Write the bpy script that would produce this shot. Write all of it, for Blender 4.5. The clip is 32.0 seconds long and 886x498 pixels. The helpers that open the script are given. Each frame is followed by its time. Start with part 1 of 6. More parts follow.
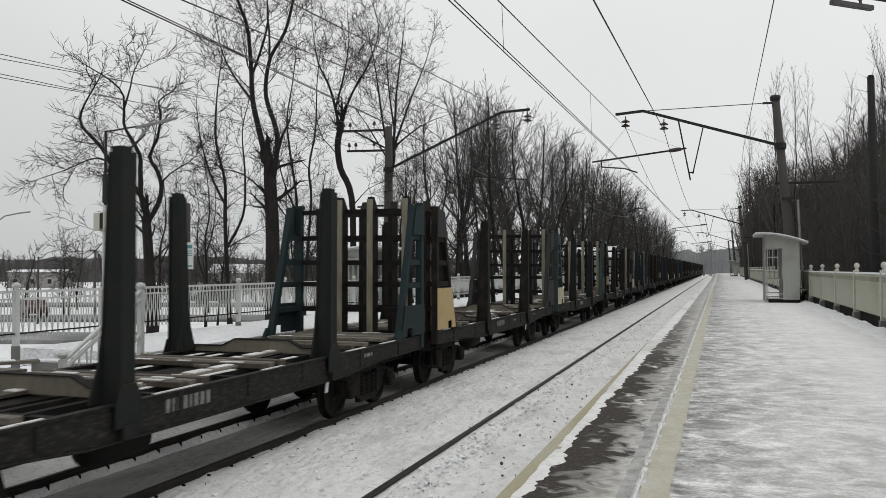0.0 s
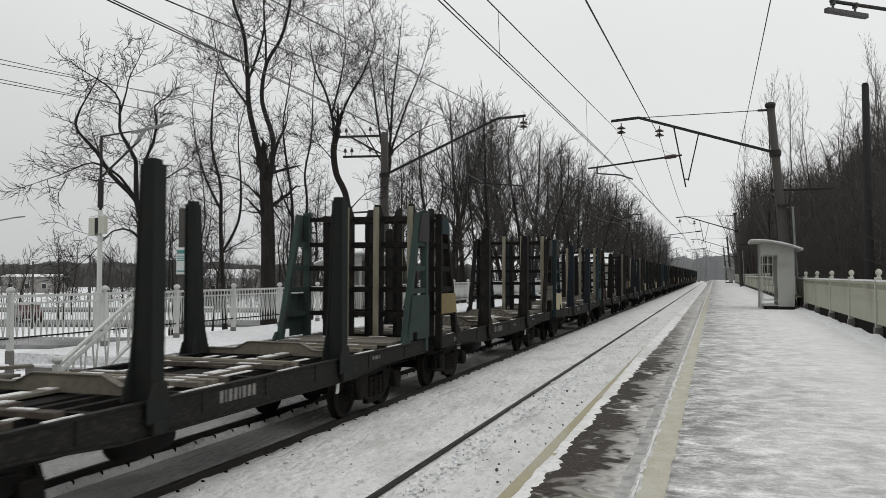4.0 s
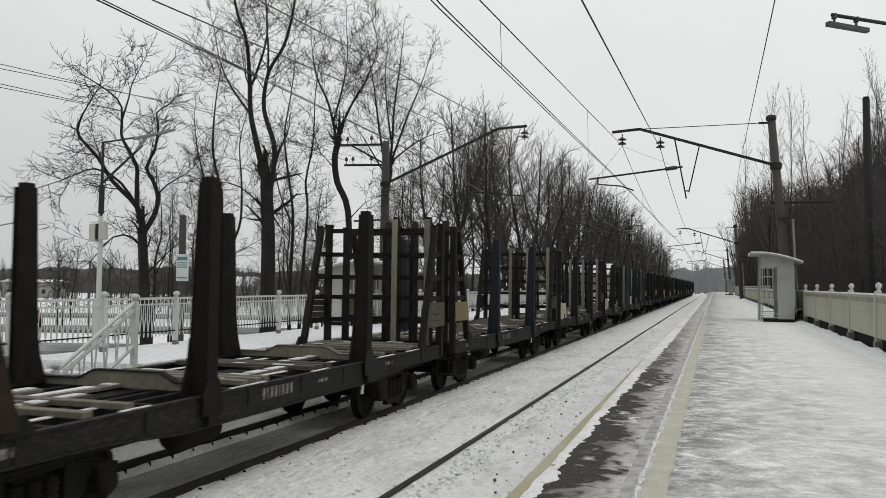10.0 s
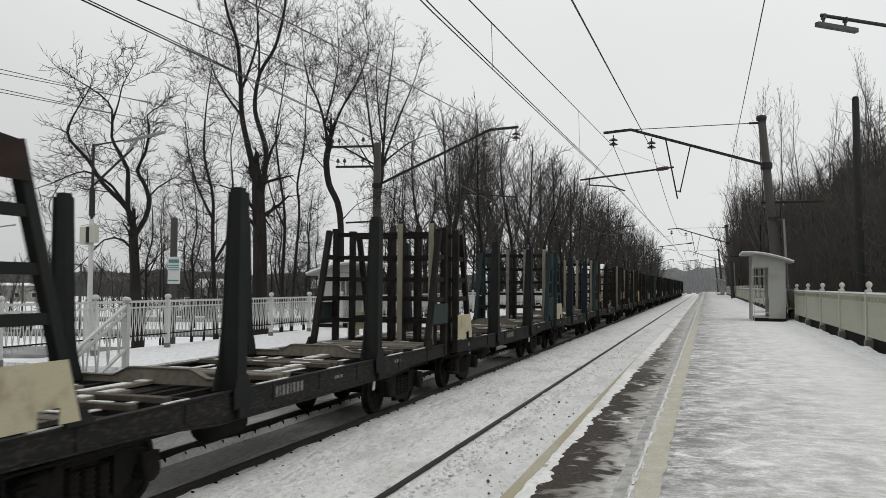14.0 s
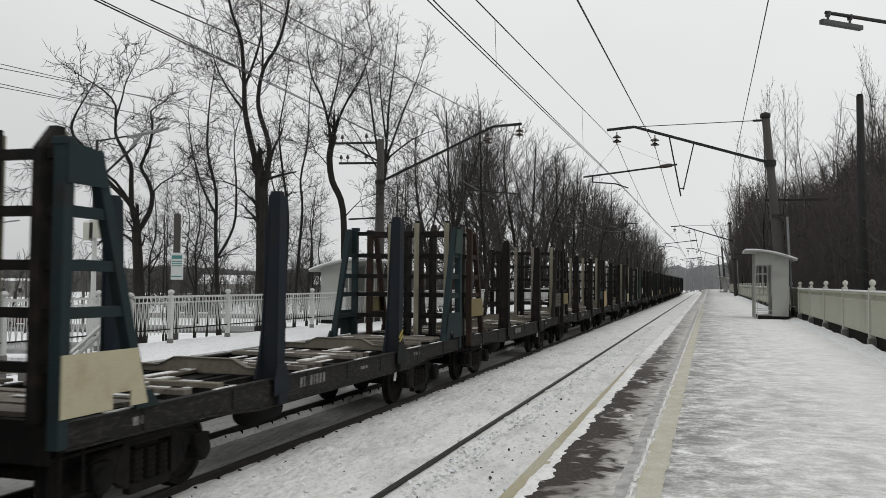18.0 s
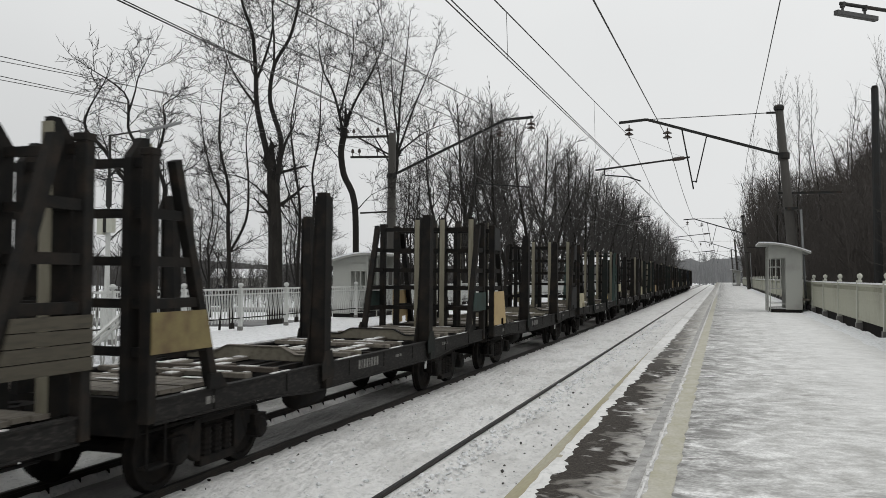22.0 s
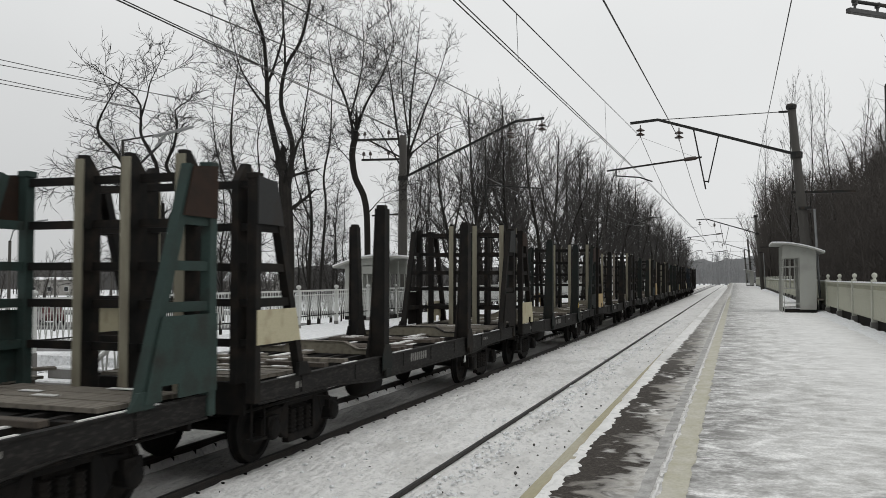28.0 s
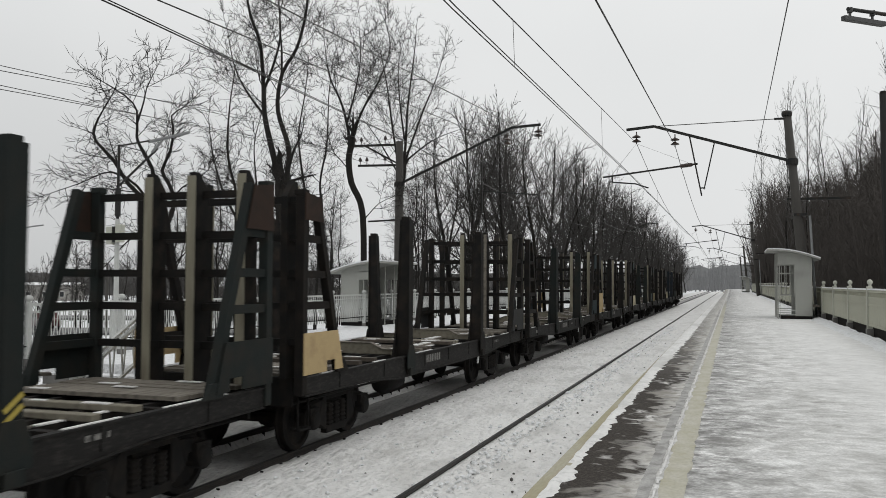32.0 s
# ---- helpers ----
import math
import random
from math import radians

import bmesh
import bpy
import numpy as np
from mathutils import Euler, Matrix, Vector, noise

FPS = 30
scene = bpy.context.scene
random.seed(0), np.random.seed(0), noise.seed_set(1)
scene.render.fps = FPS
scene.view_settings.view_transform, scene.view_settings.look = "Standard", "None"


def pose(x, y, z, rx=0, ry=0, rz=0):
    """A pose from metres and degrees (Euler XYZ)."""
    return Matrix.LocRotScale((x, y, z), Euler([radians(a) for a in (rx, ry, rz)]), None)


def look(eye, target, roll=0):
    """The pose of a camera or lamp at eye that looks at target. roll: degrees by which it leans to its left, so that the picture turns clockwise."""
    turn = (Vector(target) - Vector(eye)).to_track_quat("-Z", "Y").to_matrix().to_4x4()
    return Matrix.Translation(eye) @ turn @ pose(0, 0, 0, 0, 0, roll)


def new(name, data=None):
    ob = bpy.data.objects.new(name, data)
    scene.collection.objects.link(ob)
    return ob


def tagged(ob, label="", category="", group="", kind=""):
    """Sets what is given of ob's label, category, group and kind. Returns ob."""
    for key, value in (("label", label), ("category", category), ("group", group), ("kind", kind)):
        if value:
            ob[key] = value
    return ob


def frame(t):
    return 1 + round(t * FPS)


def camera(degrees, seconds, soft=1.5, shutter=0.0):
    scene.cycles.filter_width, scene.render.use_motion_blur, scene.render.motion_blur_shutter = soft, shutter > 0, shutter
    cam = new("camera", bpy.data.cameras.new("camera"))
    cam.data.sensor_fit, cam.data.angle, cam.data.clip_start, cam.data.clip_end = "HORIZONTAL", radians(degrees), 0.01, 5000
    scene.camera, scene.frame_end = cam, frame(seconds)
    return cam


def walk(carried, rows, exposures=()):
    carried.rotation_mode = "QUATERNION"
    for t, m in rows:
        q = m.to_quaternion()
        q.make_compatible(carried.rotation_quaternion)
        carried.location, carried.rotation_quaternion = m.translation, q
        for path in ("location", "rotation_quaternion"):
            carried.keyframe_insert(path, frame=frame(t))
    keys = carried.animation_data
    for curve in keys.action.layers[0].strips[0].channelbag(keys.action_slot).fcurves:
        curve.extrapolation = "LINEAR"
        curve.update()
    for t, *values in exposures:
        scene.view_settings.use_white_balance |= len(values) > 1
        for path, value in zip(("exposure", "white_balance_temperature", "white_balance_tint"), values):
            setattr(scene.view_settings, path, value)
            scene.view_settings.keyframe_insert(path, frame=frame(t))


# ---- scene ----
# the camera: held by hand on the platform, only its aim wanders
EYE = (0.0, 0.0, 2.6)


def aimed(yaw, pitch, roll):
    a, b = radians(yaw), radians(pitch)
    ahead = Vector((-math.sin(a) * math.cos(b), math.cos(a) * math.cos(b), math.sin(b)))
    return look(EYE, Vector(EYE) + 10 * ahead, roll)


AIM = (
    (0, 18.056, 1.307, 0.001), (0.5, 18.041, 1.382, 0.005), (1, 17.993, 1.439, -0.065),
    (1.5, 17.912, 1.490, -0.142), (2, 17.836, 1.537, -0.113), (2.5, 17.780, 1.598, 0.033),
    (3, 17.768, 1.620, 0.160), (3.5, 17.776, 1.664, 0.176), (5.5, 17.699, 1.903, 0.085),
    (6, 17.673, 1.999, 0.242), (6.5, 17.652, 2.072, 0.190), (7, 17.646, 2.121, 0.228),
    (7.5, 17.663, 2.173, 0.368), (8, 17.721, 2.215, 0.532), (8.5, 17.784, 2.245, 0.680),
    (9, 17.809, 2.241, 0.717), (9.5, 17.801, 2.279, 0.701), (10, 17.776, 2.330, 0.730),
    (10.5, 17.742, 2.383, 0.699), (11, 17.694, 2.420, 0.538), (11.5, 17.621, 2.431, 0.387),
    (12, 17.541, 2.427, 0.221), (12.5, 17.455, 2.414, 0.232), (13, 17.378, 2.424, 0.317),
    (13.5, 17.315, 2.413, 0.367), (14, 17.247, 2.422, 0.418), (14.5, 17.179, 2.440, 0.409),
    (16.5, 17.216, 2.380, 0.916), (17, 17.297, 2.315, 0.813), (17.5, 17.372, 2.258, 0.734),
    (18, 17.440, 2.200, 0.595), (18.5, 17.511, 2.115, 0.596), (19, 17.588, 2.045, 0.683),
    (19.5, 17.668, 1.982, 0.773), (20, 17.756, 1.968, 0.681), (20.5, 17.857, 1.919, 0.460),
    (21, 17.972, 1.837, 0.336), (21.5, 18.089, 1.780, 0.372), (22, 18.226, 1.760, 0.521),
    (22.5, 18.366, 1.722, 0.524), (23, 18.479, 1.709, 0.483), (23.5, 18.566, 1.712, 0.492),
    (24, 18.643, 1.742, 0.565), (24.5, 18.707, 1.739, 0.642), (25, 18.790, 1.743, 0.744),
    (25.5, 18.867, 1.775, 0.820), (27.5, 19.011, 1.878, 0.165), (28, 19.011, 1.893, 0.153),
    (28.5, 19.007, 1.934, 0.169), (29, 18.994, 1.977, 0.201), (29.5, 18.962, 2.048, 0.186),
    (30, 18.927, 2.117, 0.247), (30.5, 18.887, 2.197, 0.300), (31, 18.846, 2.256, 0.259),
    (31.5, 18.799, 2.289, 0.252), (32, 18.762, 2.297, 0.247),
)
cam = camera(55.17, 32.0, 0.7, 0.22)
walk(cam, [(t, aimed(a, b, c)) for t, a, b, c in AIM])

# overcast winter daylight
world = bpy.data.worlds.new("overcast_sky")
scene.world = world
world.use_nodes = True
wn, wl = world.node_tree.nodes, world.node_tree.links
sky = wn.new("ShaderNodeTexSky")
sky.sky_type, sky.sun_disc = "NISHITA", False
sky.sun_elevation, sky.sun_rotation = radians(18), radians(70)
sky.air_density, sky.dust_density, sky.ozone_density = 1.0, 6.0, 1.0
grey = wn.new("ShaderNodeHueSaturation")
grey.inputs["Saturation"].default_value = 0.04
wl.new(sky.outputs["Color"], grey.inputs["Color"])
# cloud cover: a soft even layer over the clear sky, with faint drifts
coord = wn.new("ShaderNodeTexCoord")
cloud = wn.new("ShaderNodeTexNoise")
cloud.inputs["Scale"].default_value, cloud.inputs["Detail"].default_value = 1.6, 4.0
wl.new(coord.outputs["Generated"], cloud.inputs["Vector"])
ramp = wn.new("ShaderNodeValToRGB")
ramp.color_ramp.elements[0].position, ramp.color_ramp.elements[0].color = 0.25, (7.3, 7.45, 7.5, 1)
ramp.color_ramp.elements[1].position, ramp.color_ramp.elements[1].color = 0.75, (8.6, 8.7, 8.7, 1)
wl.new(cloud.outputs["Fac"], ramp.inputs["Fac"])
cover = wn.new("ShaderNodeMix")
cover.data_type = "RGBA"
cover.inputs["Factor"].default_value = 0.94
wl.new(grey.outputs["Color"], cover.inputs["A"])
split = wn.new("ShaderNodeSeparateXYZ")
wl.new(coord.outputs["Generated"], split.inputs["Vector"])
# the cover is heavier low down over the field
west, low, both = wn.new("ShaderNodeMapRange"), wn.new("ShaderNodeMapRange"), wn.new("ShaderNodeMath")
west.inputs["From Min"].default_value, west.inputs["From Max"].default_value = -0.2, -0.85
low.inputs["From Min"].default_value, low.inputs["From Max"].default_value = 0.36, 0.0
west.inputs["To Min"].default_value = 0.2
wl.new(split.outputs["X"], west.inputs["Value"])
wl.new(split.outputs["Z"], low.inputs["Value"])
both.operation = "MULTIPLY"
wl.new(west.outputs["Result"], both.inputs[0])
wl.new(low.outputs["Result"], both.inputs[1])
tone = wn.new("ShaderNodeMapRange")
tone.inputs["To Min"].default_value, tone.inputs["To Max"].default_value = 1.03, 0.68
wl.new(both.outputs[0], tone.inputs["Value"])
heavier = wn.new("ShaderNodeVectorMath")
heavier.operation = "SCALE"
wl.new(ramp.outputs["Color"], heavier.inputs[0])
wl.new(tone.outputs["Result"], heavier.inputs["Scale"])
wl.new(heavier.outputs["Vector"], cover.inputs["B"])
wl.new(cover.outputs["Result"], wn["Background"].inputs["Color"])
wn["Background"].inputs["Strength"].default_value = 0.1
sun = bpy.data.lights.new("sun", "SUN")
sun.energy, sun.angle, sun.color = 0.5, radians(40), (1.0, 0.98, 0.95)
new("sun", sun).matrix_world = look((0, 0, 50), (-20, 10, 0))
scene.view_settings.exposure = 0.0

# ---- materials ----


def material(name, rough=0.7, metal=0.0):
    m = bpy.data.materials.new(name)
    m.use_nodes = True
    b = m.node_tree.nodes["Principled BSDF"]
    b.inputs["Roughness"].default_value, b.inputs["Metallic"].default_value = rough, metal
    return m, m.node_tree.nodes, m.node_tree.links, b


def noise_node(n, l, scale, detail=6.0, stretch=(1, 1, 1), space="Object", twist=0.0):
    co, mp, no = n.new("ShaderNodeTexCoord"), n.new("ShaderNodeMapping"), n.new("ShaderNodeTexNoise")
    mp.inputs["Scale"].default_value = stretch
    no.inputs["Scale"].default_value, no.inputs["Detail"].default_value = scale, detail
    no.inputs["Distortion"].default_value = twist
    l.new(co.outputs[space], mp.inputs["Vector"])
    l.new(mp.outputs["Vector"], no.inputs["Vector"])
    return no.outputs["Fac"]


def mixed(n, l, fac, a, b):
    mx = n.new("ShaderNodeMix")
    mx.data_type = "RGBA"
    for socket, v in (("Factor", fac), ("A", a), ("B", b)):
        if isinstance(v, (tuple, list)):
            mx.inputs[socket].default_value = (*v, 1)
        elif isinstance(v, (int, float)):
            mx.inputs[socket].default_value = v
        else:
            l.new(v, mx.inputs[socket])
    return mx.outputs["Result"]


def ramped(n, l, fac, lo, hi):
    r = n.new("ShaderNodeMapRange")
    r.inputs["From Min"].default_value, r.inputs["From Max"].default_value = lo, hi
    l.new(fac, r.inputs["Value"])
    return r.outputs["Result"]


def math_node(n, l, op, a, b):
    m = n.new("ShaderNodeMath")
    m.operation, m.use_clamp = op, True
    for k, v in enumerate((a, b)):
        if isinstance(v, (int, float)):
            m.inputs[k].default_value = v
        else:
            l.new(v, m.inputs[k])
    return m.outputs[0]


def bumped(n, l, b, height, strength, dist):
    bp = n.new("ShaderNodeBump")
    bp.inputs["Strength"].default_value, bp.inputs["Distance"].default_value = strength, dist
    l.new(height, bp.inputs["Height"])
    l.new(bp.outputs["Normal"], b.inputs["Normal"])


def worn(name, base, wear, rough=0.7, metal=0.0, scale=3.0, amount=0.5, fine=40.0, bump=0.3, stretch=(1, 1, 1), jitter=0.25, gloss=0.5):
    """A painted or raw surface: patches of wear, fine grain, and a slight change of shade from piece to piece."""
    m, n, l, b = material(name, rough, metal)
    big = ramped(n, l, noise_node(n, l, scale, 8, stretch), 0.62 - amount * 0.35, 0.78 - amount * 0.15)
    small = noise_node(n, l, fine, 4, stretch)
    info = n.new("ShaderNodeObjectInfo")
    col = mixed(n, l, big, base, wear)
    dark = tuple(c * (1 - jitter) for c in base)
    col = mixed(n, l, math_node(n, l, "MULTIPLY", info.outputs["Random"], 0.6), col, dark)
    col = mixed(n, l, math_node(n, l, "MULTIPLY", ramped(n, l, small, 0.35, 0.75), 0.35), col, tuple(c * 0.55 for c in base))
    l.new(col, b.inputs["Base Color"])
    b.inputs["Specular IOR Level"].default_value = gloss
    bumped(n, l, b, small, bump, 0.01)
    return m


def snow_mat(name, white=(0.80, 0.81, 0.82), dirt=(0.42, 0.41, 0.40), amount=0.25, scale=1.3, stretch=(1, 1, 1)):
    m, n, l, b = material(name, 0.75)
    big = ramped(n, l, noise_node(n, l, scale, 8, stretch), 0.70 - amount * 0.4, 0.85 - amount * 0.1)
    mid = noise_node(n, l, scale * 6, 8, stretch)
    fine = noise_node(n, l, 14.0, 8)
    col = mixed(n, l, math_node(n, l, "MULTIPLY", big, 0.8), white, dirt)
    # coarse and fine dark mottling: shade of crumbs and pits put into the colour
    col = mixed(n, l, math_node(n, l, "MULTIPLY", ramped(n, l, mid, 0.46, 0.68), 0.35), col, tuple(c * 0.62 for c in white))
    col = mixed(n, l, math_node(n, l, "MULTIPLY", ramped(n, l, fine, 0.54, 0.68), 0.5), col, tuple(c * 0.5 for c in white))
    l.new(col, b.inputs["Base Color"])
    h = math_node(n, l, "ADD", mid, math_node(n, l, "MULTIPLY", fine, 0.3))
    bumped(n, l, b, h, 0.9, 0.08)
    return m


SNOW = snow_mat("snow_field", amount=0.1, scale=0.15)
SNOW_TRACK = snow_mat("snow_on_ballast", (0.74, 0.735, 0.72), (0.42, 0.41, 0.39), 0.5, 1.1, (1.2, 0.5, 1))
SNOW_CLEAN = snow_mat("fresh_snow", (0.84, 0.85, 0.86), (0.6, 0.6, 0.6), 0.1, 2.0)
BED_DARK = snow_mat("oily_trackbed", (0.34, 0.335, 0.325), (0.15, 0.14, 0.13), 0.5, 1.6, (1, 0.3, 1))
RAIL = worn("rail_steel", (0.018, 0.016, 0.014), (0.035, 0.026, 0.02), 0.6, 0.3, 5)
RAIL_TOP = worn("rail_running_surface", (0.035, 0.034, 0.033), (0.02, 0.018, 0.016), 0.45, 0.7, 4)
STEEL_BLACK = worn("grimy_black_steel", (0.0085, 0.0082, 0.008), (0.024, 0.019, 0.015), 0.8, 0.0, 5, 0.55, gloss=0.15)
STEEL_BROWN = worn("rusty_brown_steel", (0.0118, 0.0108, 0.0100), (0.023, 0.018, 0.0145), 0.85, 0.0, 4, 0.6, gloss=0.15)
STEEL_DARK = worn("dark_weathered_steel", (0.011, 0.0108, 0.0102), (0.032, 0.024, 0.018), 0.8, 0.0, 3.5, 0.55, gloss=0.17)
STEEL_GREEN = worn("dark_green_paint", (0.0135, 0.0178, 0.0168), (0.027, 0.023, 0.018), 0.8, 0.0, 2.5, 0.5, gloss=0.2)
STEEL_TEAL = worn("faded_teal_paint", (0.017, 0.031, 0.034), (0.022, 0.02, 0.018), 0.75, 0.0, 2.5, 0.45, gloss=0.2)
STEEL_BLUE = worn("faded_blue_paint", (0.012, 0.020, 0.030), (0.020, 0.018, 0.016), 0.75, 0.0, 2.5, 0.7, gloss=0.2)
STEEL_JADE = worn("faded_jade_paint", (0.034, 0.056, 0.050), (0.028, 0.024, 0.02), 0.75, 0.0, 2.5, 0.4, gloss=0.2)
STEEL_GREY = worn("grey_paint", (0.034, 0.035, 0.035), (0.032, 0.025, 0.02), 0.75, 0.0, 2.0, 0.4, gloss=0.2)
STEEL_RUST = worn("rust_red_plate", (0.035, 0.021, 0.015), (0.018, 0.015, 0.013), 0.85, 0.0, 4, 0.6, gloss=0.2)
PLATE_TAN = worn("tan_paint_plate", (0.46, 0.34, 0.17), (0.30, 0.2, 0.1), 0.6, 0.0, 3, 0.3, 60, 0.1, jitter=0.05)
PLATE_MUSTARD = worn("mottled_mustard_plate", (0.20, 0.16, 0.065), (0.10, 0.06, 0.03), 0.7, 0.0, 3, 0.6, 40, 0.2, jitter=0.05)
PLATE_CREAM = worn("cream_paint_plate", (0.48, 0.44, 0.30), (0.24, 0.17, 0.1), 0.6, 0.0, 3, 0.35, 60, 0.1, jitter=0.05)
PLATE_OLIVE = worn("olive_board_plate", (0.075, 0.066, 0.046), (0.03, 0.025, 0.019), 0.8, 0.0, 4, 0.5, 40, 0.3, (1, 1, 6))
POST_FACE = worn("yellowed_timber_facing", (0.235, 0.22, 0.16), (0.11, 0.092, 0.065), 0.75, 0.0, 3, 0.55, 40, 0.3, (3, 3, 0.5))
BUNK = worn("pale_wet_bunk_timber", (0.20, 0.182, 0.138), (0.12, 0.105, 0.08), 0.8, 0.0, 3, 0.5, 40, 0.4, (4, 0.6, 4))
SILL = worn("scuffed_black_sill", (0.0105, 0.0098, 0.0091), (0.045, 0.041, 0.037), 0.75, 0.0, 13.0, 0.38, 30, 0.4, (1, 0.6, 2.2), gloss=0.25)
TIMBER = worn("weathered_timber", (0.19, 0.17, 0.14), (0.06, 0.05, 0.04), 0.85, 0.0, 3, 0.5, 40, 0.4, (4, 0.6, 4))
TIMBER_BROWN = worn("brown_wet_plank", (0.085, 0.068, 0.053), (0.035, 0.028, 0.022), 0.8, 0.0, 3, 0.5, 40, 0.4, (4, 0.6, 4))
STONE = worn("ballast_stone", (0.09, 0.085, 0.078), (0.11, 0.1, 0.09), 0.9, 0, 20, 0.5)
BAR_WHITE = worn("faded_white_lettering", (0.26, 0.255, 0.24), (0.02, 0.019, 0.017), 0.8, 0.0, 22, 0.85, 60, 0.1, jitter=0.05)
BAR_DARK = worn("dark_lettering", (0.16, 0.11, 0.06), (0.3, 0.24, 0.14), 0.8, 0.0, 12, 0.6, 60, 0.1)
HAZARD = worn("hazard_yellow", (0.42, 0.33, 0.06), (0.1, 0.08, 0.04), 0.7, 0.0, 5, 0.5)
CONCRETE = worn("grey_concrete", (0.20, 0.195, 0.185), (0.12, 0.115, 0.105), 0.9, 0, 1.2, 0.5, 30, 0.5, (1, 1, 0.4))
CONCRETE_MAST = worn("mast_concrete", (0.064, 0.060, 0.054), (0.038, 0.035, 0.031), 0.9, 0, 1.5, 0.5, 30, 0.4, (1, 1, 0.2), 0.1)
PAINT_CREAM = worn("cream_wall_paint", (0.39, 0.39, 0.31), (0.26, 0.258, 0.205), 0.75, 0, 1.2, 0.35, 40, 0.2, (1, 1, 0.4), 0.08)
PAINT_POST = worn("pale_post_paint", (0.47, 0.475, 0.41), (0.34, 0.34, 0.29), 0.75, 0, 2, 0.35, 40, 0.2, jitter=0.08)
FAR_RIDGE = worn("far_wood_bank", (0.075, 0.073, 0.071), (0.13, 0.128, 0.126), 0.95, 0, 0.25, 0.5, 2.0, 0.6)
# woods at the line's end: the haze of distance is put into the colour
FAR_HAZE = worn("wood_bank_haze_tint", (0.22, 0.223, 0.226), (0.30, 0.303, 0.305), 0.95, 0, 0.12, 0.5, 1.0, 0.4)
PAINT_DULL = worn("dull_lamp_paint", (0.06, 0.06, 0.06), (0.04, 0.04, 0.04), 0.5, 0.2, 8, 0.4)
PAINT_WHITE = worn("white_paint", (0.55, 0.56, 0.54), (0.42, 0.42, 0.40), 0.65, 0, 2, 0.35, 40, 0.15, jitter=0.08)
PAINT_GREY = worn("grey_wall_paint", (0.38, 0.386, 0.355), (0.27, 0.27, 0.25), 0.7, 0, 1.5, 0.3, 40, 0.1, jitter=0.06)
IRON_DARK = worn("dark_iron", (0.02, 0.021, 0.02), (0.05, 0.035, 0.025), 0.6, 0.5, 5, 0.4)
WIRE = worn("wire_metal", (0.05, 0.048, 0.045), (0.03, 0.03, 0.03), 0.6, 0.4, 5, 0.3)
PORCELAIN = worn("brown_porcelain", (0.035, 0.02, 0.015), (0.05, 0.03, 0.02), 0.3, 0, 5, 0.3)
GALV = worn("galvanised_metal", (0.28, 0.29, 0.29), (0.2, 0.2, 0.2), 0.5, 0.5, 6, 0.4)
BARK = worn("wet_bark", (0.020, 0.018, 0.016), (0.04, 0.036, 0.031), 0.95, 0, 3, 0.5, 25, 0.6, (1, 1, 0.3), gloss=0.2)
TWIG = worn("dark_twigs", (0.021, 0.0195, 0.018), (0.034, 0.031, 0.028), 0.95, 0, 1, 0.4, 10, 0.2, gloss=0.2)
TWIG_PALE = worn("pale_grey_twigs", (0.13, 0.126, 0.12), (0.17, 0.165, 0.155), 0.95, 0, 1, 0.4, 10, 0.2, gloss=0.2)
TWIG_ROW = worn("grey_twigs", (0.055, 0.052, 0.049), (0.075, 0.071, 0.066), 0.95, 0, 1, 0.4, 10, 0.2, gloss=0.2)
TWIG_BROWN = worn("brown_twigs", (0.078, 0.070, 0.064), (0.106, 0.094, 0.085), 0.95, 0, 0.6, 0.4, 10, 0.2, gloss=0.2)
# far wood, its grey lightened to carry the haze
FAR_WOOD = worn("far_bare_wood", (0.15, 0.148, 0.145), (0.22, 0.218, 0.215), 0.95, 0, 0.15, 0.5, 3, 0.3)
SIGN_TEAL = worn("sign_teal", (0.05, 0.22, 0.20), (0.1, 0.2, 0.2), 0.5, 0, 4, 0.2)
SIGN_WHITE = worn("sign_white", (0.65, 0.67, 0.66), (0.5, 0.5, 0.5), 0.5, 0, 4, 0.2)
CAR_RED = worn("dark_red_car_paint", (0.06, 0.012, 0.012), (0.09, 0.03, 0.03), 0.3, 0.2, 4, 0.2, bump=0.0)
GLASS_DARK = worn("dark_glass", (0.02, 0.022, 0.025), (0.03, 0.03, 0.03), 0.1, 0, 4, 0.1, bump=0.0)
RUBBER = worn("black_rubber", (0.015, 0.015, 0.015), (0.03, 0.03, 0.03), 0.9, 0, 6, 0.3)
ROAD = worn("wet_road", (0.12, 0.12, 0.12), (0.35, 0.35, 0.35), 0.8, 0, 0.3, 0.5)
HOUSE_WALL = worn("house_wall", (0.30, 0.29, 0.27), (0.18, 0.17, 0.16), 0.9, 0, 0.8, 0.4)


